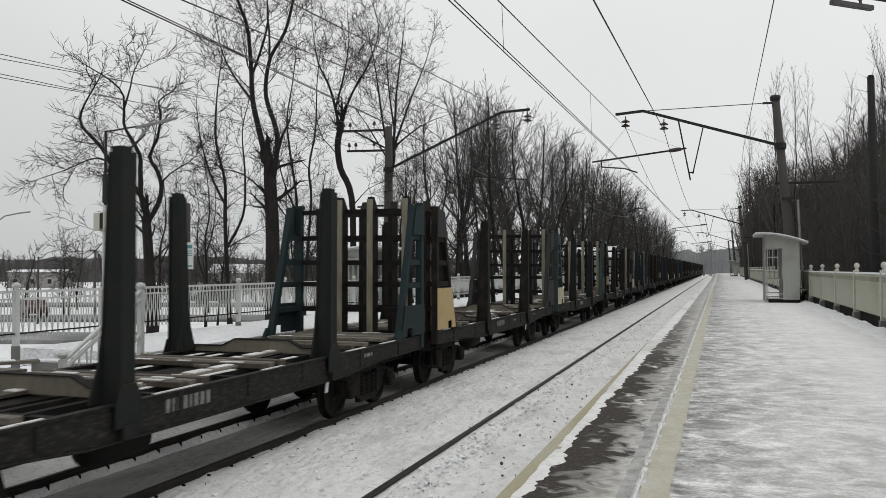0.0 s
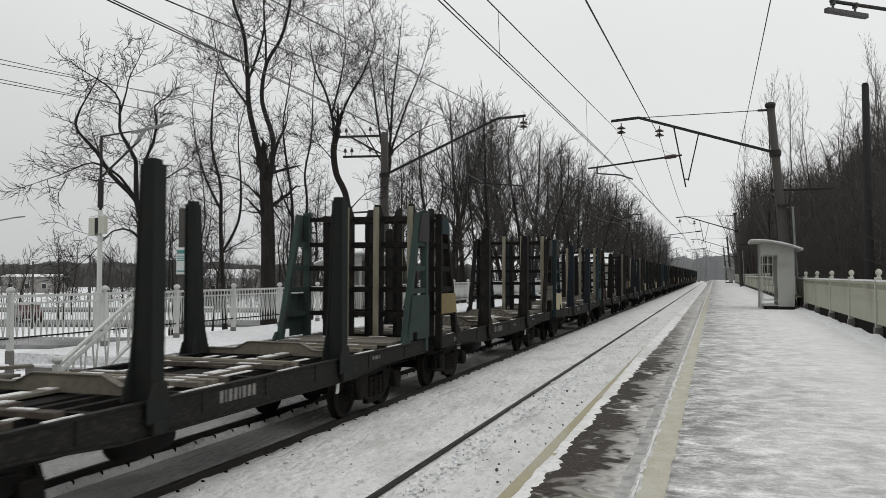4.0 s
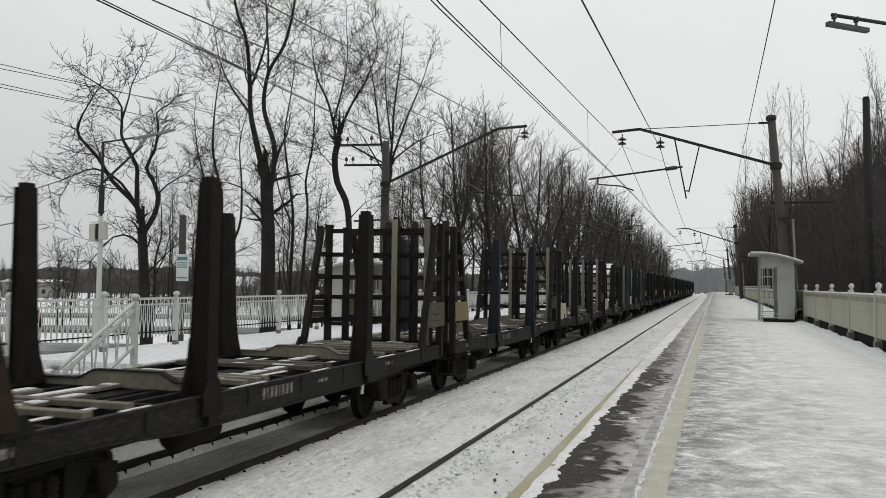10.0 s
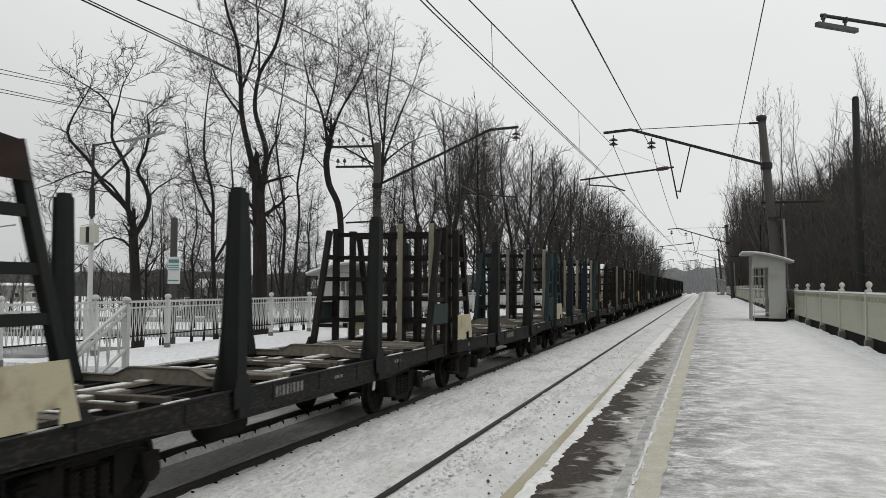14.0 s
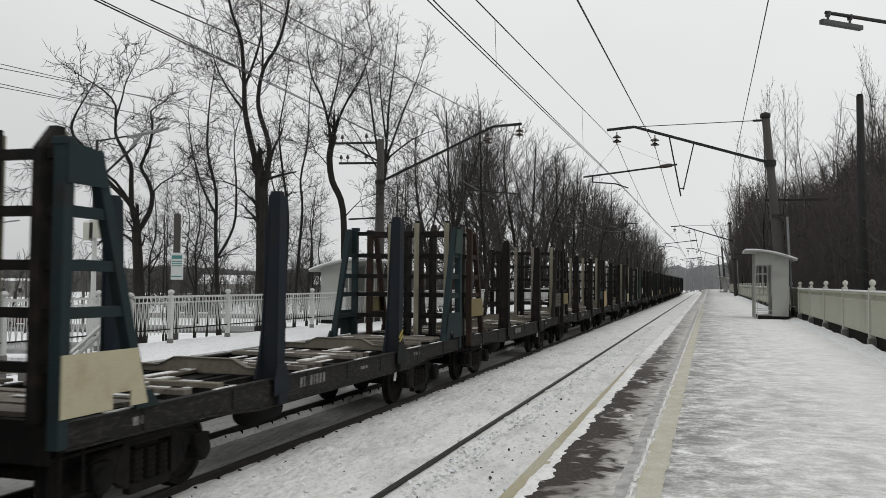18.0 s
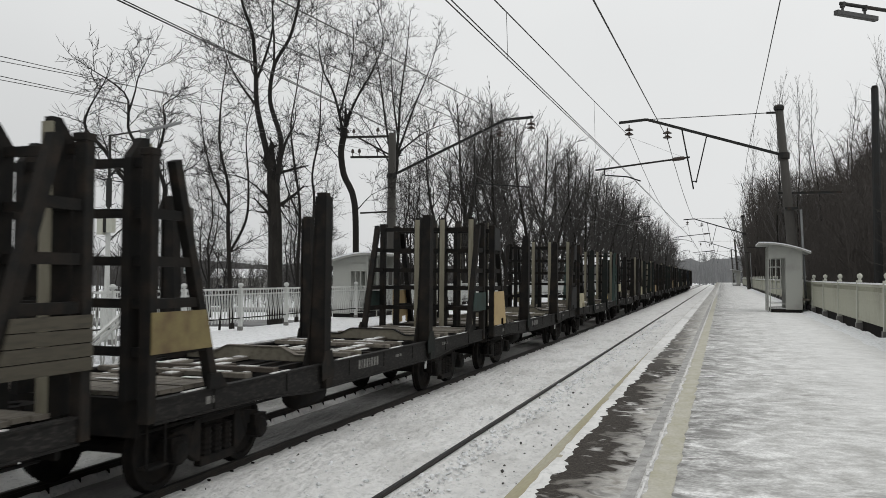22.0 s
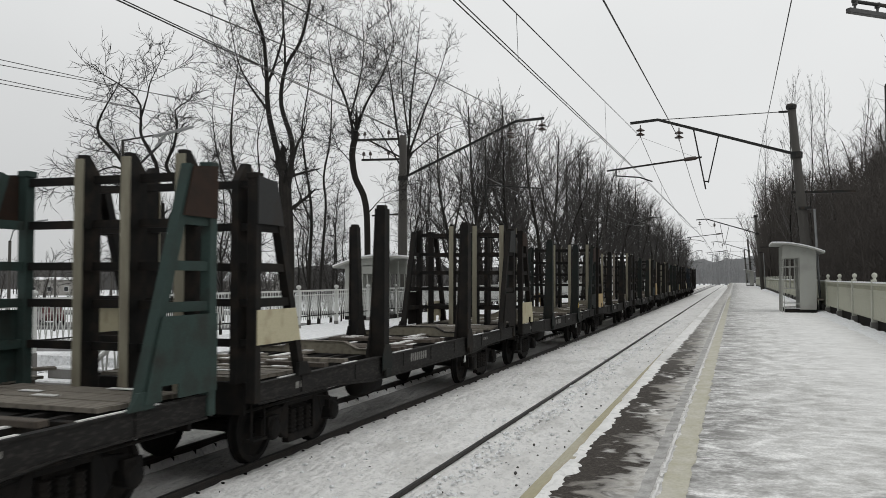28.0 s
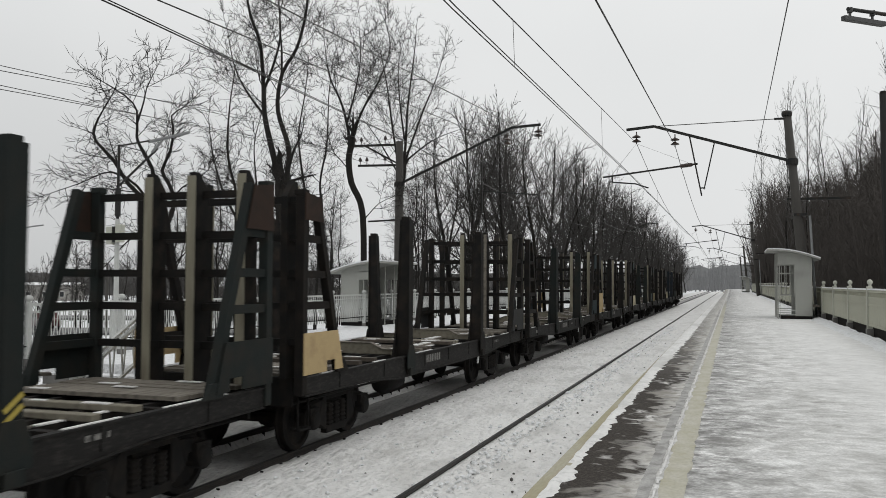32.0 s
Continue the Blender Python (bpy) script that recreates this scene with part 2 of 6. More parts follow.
def platform_mat():
    """Trodden snow and ice over asphalt: bare and dark in ragged blotches along the edge, mottled further in."""
    m, n, l, b = material("icy_platform", 0.5)
    co, sp = n.new("ShaderNodeTexCoord"), n.new("ShaderNodeSeparateXYZ")
    l.new(co.outputs["Object"], sp.inputs["Vector"])
    streak = noise_node(n, l, 1.0, 9, (4.2, 4.6, 1), twist=0.7)
    grain = noise_node(n, l, 30.0, 6, (1, 1.4, 1))
    blot = noise_node(n, l, 0.8, 8, (1.2, 0.8, 1))
    patch = noise_node(n, l, 1.0, 6, (1.7, 1.5, 1), twist=0.6)
    fine = noise_node(n, l, 55.0, 6)
    ragged = math_node(n, l, "ADD", math_node(n, l, "MULTIPLY", patch, 0.45), math_node(n, l, "MULTIPLY", streak, 0.55))

    def shifted(noise_out, amount):
        k = n.new("ShaderNodeMath")
        k.operation = "MULTIPLY_ADD"
        l.new(noise_out, k.inputs[0])
        k.inputs[1].default_value = amount
        l.new(sp.outputs["X"], k.inputs[2])
        return k.outputs[0]

    scuff = noise_node(n, l, 1.0, 8, (8.5, 13.0, 1), twist=0.6)
    tex = math_node(n, l, "ADD", math_node(n, l, "ADD", math_node(n, l, "MULTIPLY", streak, 0.36), math_node(n, l, "MULTIPLY", scuff, 0.24)), math_node(n, l, "ADD", math_node(n, l, "MULTIPLY", grain, 0.2), math_node(n, l, "MULTIPLY", patch, 0.2)))
    snow = mixed(n, l, ramped(n, l, tex, 0.40, 0.62), (0.88, 0.88, 0.87), (0.38, 0.375, 0.36))
    snow = mixed(n, l, math_node(n, l, "MULTIPLY", ramped(n, l, fine, 0.42, 0.66), 0.30), snow, (0.33, 0.325, 0.31))
    # greyer next to the painted line, whiter towards the wall
    lane = ramped(n, l, shifted(blot, 1.3), 1.25, 0.4)
    beside = ramped(n, l, shifted(patch, 0.2), -0.32, -0.18)
    grey = math_node(n, l, "MULTIPLY", math_node(n, l, "MULTIPLY", lane, beside), ramped(n, l, tex, 0.40, 0.56))
    snow = mixed(n, l, math_node(n, l, "MULTIPLY", grey, 0.9), snow, (0.17, 0.167, 0.16))
    clear = math_node(n, l, "MULTIPLY", ramped(n, l, shifted(blot, 1.2), 1.4, 2.6), 0.6)
    snow = mixed(n, l, clear, snow, (0.80, 0.80, 0.79))
    # trodden dirt between the line and the edge
    dirty = math_node(n, l, "MULTIPLY", ramped(n, l, shifted(patch, 0.3), -0.28, -0.42), 0.32)
    snow = mixed(n, l, dirty, snow, (0.49, 0.465, 0.415))
    mud = math_node(n, l, "MULTIPLY", ramped(n, l, shifted(streak, 0.3), -0.30, -0.44), ramped(n, l, ragged, 0.46, 0.60))
    snow = mixed(n, l, math_node(n, l, "MULTIPLY", mud, 0.75), snow, (0.20, 0.185, 0.16))
    # bare asphalt in a ragged band by the edge
    near = ramped(n, l, shifted(ragged, 2.1), 0.43, 0.24)
    broken = ramped(n, l, math_node(n, l, "ADD", math_node(n, l, "MULTIPLY", blot, 0.45), math_node(n, l, "MULTIPLY", streak, 0.55)), 0.36, 0.44)
    # further along, snow has kept its hold on the edge
    kept = n.new("ShaderNodeMapRange")
    kept.inputs["From Min"].default_value, kept.inputs["From Max"].default_value = 12.0, 34.0
    kept.inputs["To Min"].default_value, kept.inputs["To Max"].default_value = 1.0, 0.3
    l.new(sp.outputs["Y"], kept.inputs["Value"])
    bare = math_node(n, l, "MULTIPLY", math_node(n, l, "MULTIPLY", near, broken), kept.outputs["Result"])
    asphalt = mixed(n, l, ramped(n, l, fine, 0.3, 0.7), (0.024, 0.020, 0.017), (0.055, 0.047, 0.040))
    asphalt = mixed(n, l, math_node(n, l, "MULTIPLY", ramped(n, l, grain, 0.52, 0.64), 0.3), asphalt, (0.13, 0.118, 0.10))
    l.new(mixed(n, l, bare, snow, asphalt), b.inputs["Base Color"])
    b.inputs["Roughness"].default_value, b.inputs["Specular IOR Level"].default_value = 0.8, 0.14
    bumped(n, l, b, math_node(n, l, "ADD", streak, math_node(n, l, "MULTIPLY", fine, 0.5)), 0.6, 0.03)
    return m


PLATFORM = platform_mat()
LINE_CREAM = worn("worn_cream_line", (0.42, 0.40, 0.305), (0.58, 0.57, 0.53), 0.8, 0, 5.0, 0.8, 25, 0.4, (1.5, 1.0, 1), 0.02)
LINE_GREY = worn("worn_asphalt_strip", (0.22, 0.215, 0.205), (0.44, 0.435, 0.42), 0.8, 0, 4.5, 0.95, 30, 0.4, (2, 1.5, 1), 0.02)
LINE_YELLOW = worn("worn_yellow_edge", (0.34, 0.31, 0.20), (0.5, 0.49, 0.46), 0.8, 0, 1.5, 0.5, 30, 0.3, (2, 0.4, 1), 0.02)

# ---- mesh helpers ----


def box(bm, x0, x1, y0, y1, z0, z1):
    v = [bm.verts.new((x, y, z)) for x in (x0, x1) for y in (y0, y1) for z in (z0, z1)]
    for f in ((0, 1, 3, 2), (4, 6, 7, 5), (0, 4, 5, 1), (2, 3, 7, 6), (0, 2, 6, 4), (1, 5, 7, 3)):
        bm.faces.new([v[k] for k in f])
    return v


def beam(bm, p, q, w, h, side=(0, 0, 1)):
    """A bar from p to q, w wide, h deep along `side` as nearly as it can be."""
    p, q = Vector(p), Vector(q)
    d = (q - p).normalized()
    s = d.cross(Vector(side))
    if s.length < 1e-4:
        s = d.cross(Vector((1, 0, 0)))
    s.normalize()
    u = s.cross(d)
    v = [bm.verts.new(c + s * a * w / 2 + u * b * h / 2) for c in (p, q) for a, b in ((-1, -1), (1, -1), (1, 1), (-1, 1))]
    for f in ((3, 2, 1, 0), (4, 5, 6, 7), (0, 1, 5, 4), (1, 2, 6, 5), (2, 3, 7, 6), (3, 0, 4, 7)):
        bm.faces.new([v[k] for k in f])


def tube(bm, p, q, r0, r1=None, n=8, caps=True):
    p, q = Vector(p), Vector(q)
    r1 = r0 if r1 is None else r1
    d = (q - p).normalized()
    s = d.orthogonal().normalized()
    u = d.cross(s)
    a = [bm.verts.new(p + (s * math.cos(2 * math.pi * k / n) + u * math.sin(2 * math.pi * k / n)) * r0) for k in range(n)]
    b = [bm.verts.new(q + (s * math.cos(2 * math.pi * k / n) + u * math.sin(2 * math.pi * k / n)) * r1) for k in range(n)]
    for k in range(n):
        bm.faces.new((a[k], a[(k + 1) % n], b[(k + 1) % n], b[k]))
    if caps:
        bm.faces.new(a[::-1]), bm.faces.new(b)


def lathe(bm, c, axis, profile, n=16):
    """A turned solid round the axis through c: profile of (along, radius)."""
    c, d = Vector(c), Vector(axis).normalized()
    s = d.orthogonal().normalized()
    u = d.cross(s)
    rings = []
    for a, r in profile:
        rings.append([bm.verts.new(c + d * a + (s * math.cos(2 * math.pi * k / n) + u * math.sin(2 * math.pi * k / n)) * max(r, 1e-4)) for k in range(n)])
    for r0, r1 in zip(rings, rings[1:]):
        for k in range(n):
            bm.faces.new((r0[k], r0[(k + 1) % n], r1[(k + 1) % n], r1[k]))
    bm.faces.new(rings[0][::-1]), bm.faces.new(rings[-1])


def prism(bm, pts, axis, lo, hi):
    """A flat outline pushed from lo to hi along an axis; pts lie in the other two, in xyz order."""
    def at(a, b, c):
        return {"x": (c, a, b), "y": (a, c, b), "z": (a, b, c)}[axis]
    a = [bm.verts.new(at(*p, lo)) for p in pts]
    b = [bm.verts.new(at(*p, hi)) for p in pts]
    n = len(pts)
    for k in range(n):
        bm.faces.new((a[k], a[(k + 1) % n], b[(k + 1) % n], b[k]))
    bm.faces.new(a[::-1]), bm.faces.new(b)


def soften(bm, width):
    bmesh.ops.recalc_face_normals(bm, faces=bm.faces)
    bmesh.ops.bevel(bm, geom=list(bm.edges), offset=width, segments=1, affect="EDGES", clamp_overlap=True)


MESHES = {}


def mesh(key, build, mat, bevel=0.0, smooth=False):
    """The mesh for a key in a material, built once and shared by alike pieces."""
    full = (key, mat.name)
    if full not in MESHES:
        bm = bmesh.new()
        build(bm)
        if bevel:
            soften(bm, bevel)
        else:
            bmesh.ops.recalc_face_normals(bm, faces=bm.faces)
        me = bpy.data.meshes.new(key)
        bm.to_mesh(me)
        bm.free()
        me.materials.append(mat)
        if smooth:
            me.shade_smooth()
        MESHES[full] = me
    return MESHES[full]


COUNT = [0]


def part(name, build, mat, parent=None, at=None, label="", key="", bevel=0.0, smooth=False):
    """One mesh object under a thing or a part. Alike pieces with the same key share one mesh."""
    COUNT[0] += 1
    ob = new(name, mesh(key or f"{name}_{COUNT[0]}", build, mat, bevel, smooth))
    if parent:
        ob.parent = parent
    if at:
        ob.matrix_basis = at
    return tagged(ob, label)


def thing(name, label, category, group="", at=None, kind=""):
    ob = new(name)
    ob.empty_display_size = 0.2
    if at:
        ob.matrix_basis = at
    return tagged(ob, label, category, group, kind)


def T(x, y, z):
    return Matrix.Translation((x, y, z))


# ---- plan ----
NEAR, TRAIN, GAUGE = -3.06, -7.22, 0.795     # track centres, half distance of the rail heads
PZ, PE, WALL = 1.27, -1.22, 3.32             # platform height, its edge, the wall at its back
FAR_EDGE, FENCE = -9.05, -11.2               # the platform across the tracks
LENGTH = 14.32                               # coupler to coupler

# ---- ground and tracks ----


def field_z(x):
    """The level of the ground: the line runs on a low bank, and the field beyond lies deeper."""
    return -0.32 - 1.3 * max(0.0, min(1.0, (-16 - x) / 12))


def ground():
    bm = bmesh.new()
    xs = [-1500, -600, -250, -120, -60, -28, -22, -16, -12, -6, 0, 6, 12, 30, 80, 200, 600, 1500]
    ys = [-300, -60, -20, 0, 20, 40, 60, 90, 130, 200, 300, 500, 900, 2500]
    grid = [[bm.verts.new((x, y, field_z(x) + (0.2 * noise.noise(Vector((x * 0.05, y * 0.05, 0))) if x < -14 or x > 6 else 0))) for y in ys] for x in xs]
    for a, b in zip(grid, grid[1:]):
        for k in range(len(ys) - 1):
            bm.faces.new((a[k], b[k], b[k + 1], a[k + 1]))
    tagged(part("ground", lambda b: None, SNOW), "snow-covered open ground reaching the horizon", "ground", kind="structure")
    ob = bpy.data.objects["ground"]
    bm.to_mesh(ob.data)
    bm.free()


ground()


def heaped(name, x0, x1, y0, y1, nx, ny, z, mat, label):
    """A snowy strip with an uneven crumbled top, its edges running down to the ground; rows lie closer near the camera."""
    verts, faces = [], []
    for j in range(ny + 1):
        y = y0 - 2.6 * (8 - j) if j < 8 else y0 + (y1 - y0) * ((j - 8) / (ny - 8)) ** 2.3
        for k in range(nx + 1):
            x = x0 + (x1 - x0) * k / nx
            e = min(k, nx - k) / nx
            rough = 0.022 + 0.03 * math.exp(-((x + 3.45) / 0.28) ** 2) + 0.02 * math.exp(-((x + 5.3) / 0.7) ** 2)
            h = rough * (noise.noise(Vector((x * 2.3, y * 1.6, 7))) + 0.8 * noise.noise(Vector((x * 7, y * 5, 3))) + 0.6 * noise.noise(Vector((x * 16, y * 12, 9))))
            verts.append((x, y, z(x) + h * min(1, e * 8) - (0.3 if e == 0 else 0)))
    for j in range(ny):
        for k in range(nx):
            a = j * (nx + 1) + k
            faces.append((a, a + 1, a + nx + 2, a + nx + 1))
    me = bpy.data.meshes.new(name)
    me.from_pydata(verts, [], faces)
    me.materials.append(mat)
    me.shade_smooth()
    return tagged(new(name, me), label, name.split("_")[0], kind="structure")


heaped("ballast_bed", -11, -1.25, 2.5, 320, 150, 480, lambda x: -0.045 - 0.03 * (abs(abs(x - NEAR) - GAUGE) < 0.11) - 0.06 * max(0.0, min(1.0, (abs(x - TRAIN) - 1.7) / -0.6)) - 0.10 * (abs(x - TRAIN) < 0.68) - 0.05 * (abs(x - NEAR) < 0.68),
       SNOW_TRACK, "trodden grey snow over the ballast")


heaped("trackbed_dark", TRAIN - 0.70, TRAIN + 0.70, 2.5, 320, 24, 480, lambda x: -0.19, BED_DARK, "oily grey snow between the rails of the far track")


def crust():
    """Broken snow crust between the rails: shallow ridges all over, crumbs and pits beside the near rail."""
    verts, faces = [], []
    nx, ny = 100, 650
    for j in range(ny + 1):
        y = 4.5 + 55 * (j / ny) ** 1.7
        for k in range(nx + 1):
            x = -6.2 + 3.95 * k / nx
            e = min(1, 8 * min(k, nx - k) / nx)
            crumb = math.exp(-((x + 3.42) / 0.26) ** 2) + 0.35 * math.exp(-((x + 2.7) / 0.35) ** 2)
            a = noise.noise(Vector((x * 2.2 + y * 0.6, y * 1.3, 7)))
            b = noise.noise(Vector((x * 6 + y * 1.2, y * 4.5, 3)))
            c = noise.noise(Vector((x * 15, y * 11, 9)))
            h = 0.034 * a + 0.034 * b + 0.014 * c + crumb * (0.05 * abs(b) + 0.06 * max(0, c) - 0.035)
            if abs(x - NEAR + GAUGE) < 0.12:
                h = -0.03
            verts.append((x, y, -0.032 + h * e - 0.02 * (1 - e)))
    for j in range(ny):
        for k in range(nx):
            a = j * (nx + 1) + k
            faces.append((a, a + 1, a + nx + 2, a + nx + 1))
    me = bpy.data.meshes.new("snow_crust")
    me.from_pydata(verts, [], faces)
    me.materials.append(SNOW_TRACK)
    me.shade_smooth()
    tagged(new("snow_crust", me), "broken crust of trodden snow between the rails", "snow", kind="structure")


crust()


def rail(name, x):
    prof = [(-0.075, -0.18), (0.075, -0.18), (0.075, -0.165), (0.012, -0.145), (0.012, -0.045), (0.032, -0.035), (0.032, -0.006), (0.026, 0), (-0.026, 0), (-0.032, -0.006), (-0.032, -0.035), (-0.012, -0.045), (-0.012, -0.145), (-0.075, -0.165)]
    ob = tagged(part(name, lambda b: prism(b, [(x + a, z) for a, z in prof], "y", -30, 330), RAIL), "dark steel running rail lying in snow", "rail", "running rails", "structure")
    part("running_surface", lambda b: box(b, x - 0.023, x + 0.023, -30, 330, 0.001, 0.004), RAIL_TOP, ob)
    return ob


for c in (NEAR, TRAIN):
    for s in (-1, 1):
        rail("rail", c + s * GAUGE)


def clips():
    verts, faces = [], []

    def add(x0, x1, y0, y1, z0, z1):
        n = len(verts)
        verts.extend((x, y, z) for x in (x0, x1) for y in (y0, y1) for z in (z0, z1))
        faces.extend([n + k for k in f] for f in ((0, 1, 3, 2), (4, 6, 7, 5), (0, 4, 5, 1), (2, 3, 7, 6), (0, 2, 6, 4), (1, 5, 7, 3)))
    for c in (TRAIN,):
        for s in (-1, 1):
            for k in range(170):
                x, y = c + s * GAUGE, 2 + 0.545 * k
                add(x + 0.05, x + 0.095, y - 0.009, y + 0.009, -0.16, -0.085)
    me = bpy.data.meshes.new("rail_clips")
    me.from_pydata(verts, [], faces)
    me.materials.append(STEEL_BLACK)
    tagged(new("rail_clips", me), "dark rail fastenings poking out of the snow", "rail clips", kind="stuff")


clips()

# stones that lie on the snow beside the near rail
def stones():
    rnd = random.Random(5)
    bm = bmesh.new()
    for _ in range(200):
        y = 4 + 50 * rnd.random() ** 1.6
        x = rnd.uniform(-3.8, -2.3) if rnd.random() < 0.75 else rnd.uniform(-6.0, -3.8)
        r = 0.010 + 0.022 * rnd.random() ** 2
        m = T(x, y, -0.04 + r * 0.2) @ Euler((rnd.random() * 3, rnd.random() * 3, 0)).to_matrix().to_4x4() @ Matrix.Diagonal((r, r * rnd.uniform(0.6, 1), r * rnd.uniform(0.5, 0.8), 1))
        bmesh.ops.create_icosphere(bm, subdivisions=1, radius=1, matrix=m)
    me = bpy.data.meshes.new("ballast_stones")
    bm.to_mesh(me)
    bm.free()
    me.materials.append(STONE)
    tagged(new("ballast_stones", me), "loose dark ballast stones lying on the snow", "stones", kind="stuff")


stones()


def crumbs():
    """Lumps of broken snow thrown up beside the near rail."""
    rnd = random.Random(15)
    bm = bmesh.new()
    bmesh.ops.create_icosphere(bm, subdivisions=1, radius=1)
    base = [v.co.copy() for v in bm.verts]
    tris = [[v.index for v in f.verts] for f in bm.faces]
    bm.free()
    verts, faces = [], []
    for _ in range(2600):
        y = 4.5 + 50 * rnd.random() ** 1.7
        x = -3.45 + rnd.gauss(0, 0.17) if rnd.random() < 0.75 else rnd.uniform(-5.9, -2.4)
        if abs(x - NEAR + GAUGE) < 0.09:
            continue
        r = 0.012 + 0.034 * rnd.random() ** 2.5
        m = T(x, y, -0.03 + r * 0.15) @ Euler((rnd.uniform(-0.5, 0.5), rnd.uniform(-0.5, 0.5), rnd.random() * 3)).to_matrix().to_4x4() @ Matrix.Diagonal((r * rnd.uniform(0.8, 1.6), r, r * rnd.uniform(0.5, 0.8), 1))
        k0 = len(verts)
        verts.extend(tuple(m @ (p * rnd.uniform(0.85, 1.15))) for p in base)
        faces.extend([k0 + a for a in t] for t in tris)
    me = bpy.data.meshes.new("snow_crumbs")
    me.from_pydata(verts, [], faces)
    me.materials.append(SNOW_CLEAN)
    tagged(new("snow_crumbs", me), "crumbled lumps of snow along the near rail", "snow", kind="stuff")


crumbs()

# ---- near platform ----
plat = tagged(part("platform_near", lambda b: box(b, PE + 0.03, WALL + 1.5, -12, 240, PZ - 0.35, PZ), PLATFORM), "long platform with trodden snow and ice over asphalt", "platform", kind="structure")
part("edge_slab", lambda b: box(b, PE - 0.02, PE + 0.10, -12, 240, PZ - 0.28, PZ + 0.004), LINE_YELLOW, plat, label="worn yellow-painted concrete edge")


def ragged_strip(name, x0, x1, jag, z, mat, label, gaps=9.0, fade=0.0):
    """A thin painted or worn strip along the platform with uneven edges; with fade, snow hides more and more of it further along."""
    verts, faces = [], []
    n = 1100
    for j in range(n + 1):
        y = 1.5 - 0.7 * (20 - j) if j < 20 else 1.5 + 180 * ((j - 20) / (n - 20)) ** 2
        for x, q in ((x0, 1), (x1, 2)):
            verts.append((x + jag * (noise.noise(Vector((q, y * 3, 0))) + 0.6 * noise.noise(Vector((q, y * 11, 4)))), y, PZ + z))
    faces = [(2 * j, 2 * j + 1, 2 * j + 3, 2 * j + 2) for j in range(n) if noise.noise(Vector((x0 * 9, verts[2 * j][1] * 1.7, 2))) + 0.5 * noise.noise(Vector((x0 * 9, verts[2 * j][1] * 6, 5))) < min(gaps, 1.1 - fade * (verts[2 * j][1] - 12))]
    me = bpy.data.meshes.new(name)
    me.from_pydata(verts, [], faces)
    me.materials.append(mat)
    ob = tagged(new(name, me), label)
    ob.parent = plat
    return ob


ragged_strip("painted_line", -0.455, -0.29, 0.03, 0.004, LINE_CREAM, "worn cream safety line", fade=0.022)
ragged_strip("worn_strip", -0.585, -0.50, 0.016, 0.003, LINE_GREY, "strip of bare asphalt beside the line", fade=0.03)
ragged_strip("snow_ridge", -0.484, -0.468, 0.010, 0.009, SNOW_TRACK, "thin ridge of ice along the line", 0.3)
part("platform_base", lambda b: box(b, PE + 0.35, WALL + 1.4, -12, 240, -0.5, PZ - 0.35), CONCRETE, plat)


def edge_snow():
    """Broken crust of snow along the platform edge and in a low drift at the wall's foot."""
    verts, faces = [], []
    ny = 1900
    for j in range(ny + 1):
        y = -12 + 146 * (j / ny) ** 1.7
        w = 0.07 + 0.055 * noise.noise(Vector((0, y * 1.1, 1))) + 0.06 * noise.noise(Vector((0, y * 4, 5)))
        w += 0.10 * max(0, min(1, (y - 10) / 12))
        w = max(w, 0.015)
        w += 0.05 * noise.noise(Vector((0, y * 9, 8))) + 0.05 * noise.noise(Vector((0, y * 21, 2)))
        w = max(w, 0.015)
        h = 0.010 + 0.010 * noise.noise(Vector((3, y * 2, 0)))
        lap = PE + 0.05 - 0.075 * max(0, min(1, (y - 7) / 9)) + 0.012 * noise.noise(Vector((4, y * 5, 3)))
        for x, z in ((lap, -0.004), (lap + 0.02, h), (PE + 0.07 + w * 0.6, h), (PE + 0.10 + w, -0.005)):
            verts.append((x, y, PZ + z))
    for j in range(ny):
        for k in range(3):
            a = 4 * j + k
            faces.append((a, a + 1, a + 5, a + 4))
    me = bpy.data.meshes.new("edge_snow")
    me.from_pydata(verts, [], faces)
    me.materials.append(SNOW_TRACK)
    me.shade_smooth()
    ob = new("edge_snow", me)
    ob.parent = plat


edge_snow()


def wall_drift():
    """A low bank of clean snow swept against the wall's foot."""
    verts, faces = [], []
    ny = 700
    for j in range(ny + 1):
        y = -10 + 150 * (j / ny) ** 1.5
        w = 0.42 + 0.18 * noise.noise(Vector((1, y * 0.8, 3))) + 0.06 * noise.noise(Vector((1, y * 5, 6)))
        h = 0.09 + 0.05 * noise.noise(Vector((2, y * 0.9, 1))) + 0.015 * noise.noise(Vector((2, y * 6, 1)))
        for f, z in ((0.0, -0.01), (0.35, 0.35 * h), (0.7, 0.8 * h), (1.0, h)):
            verts.append((WALL - 0.11 - w * (1 - f), y, PZ + z))
    for j in range(ny):
        for k in range(3):
            a = 4 * j + k
            faces.append((a, a + 1, a + 5, a + 4))
    me = bpy.data.meshes.new("wall_drift")
    me.from_pydata(verts, [], faces)
    me.materials.append(SNOW_CLEAN)
    me.shade_smooth()
    ob = tagged(new("snow_bank", me), "low bank of clean snow along the wall")
    ob.parent = plat


wall_drift()


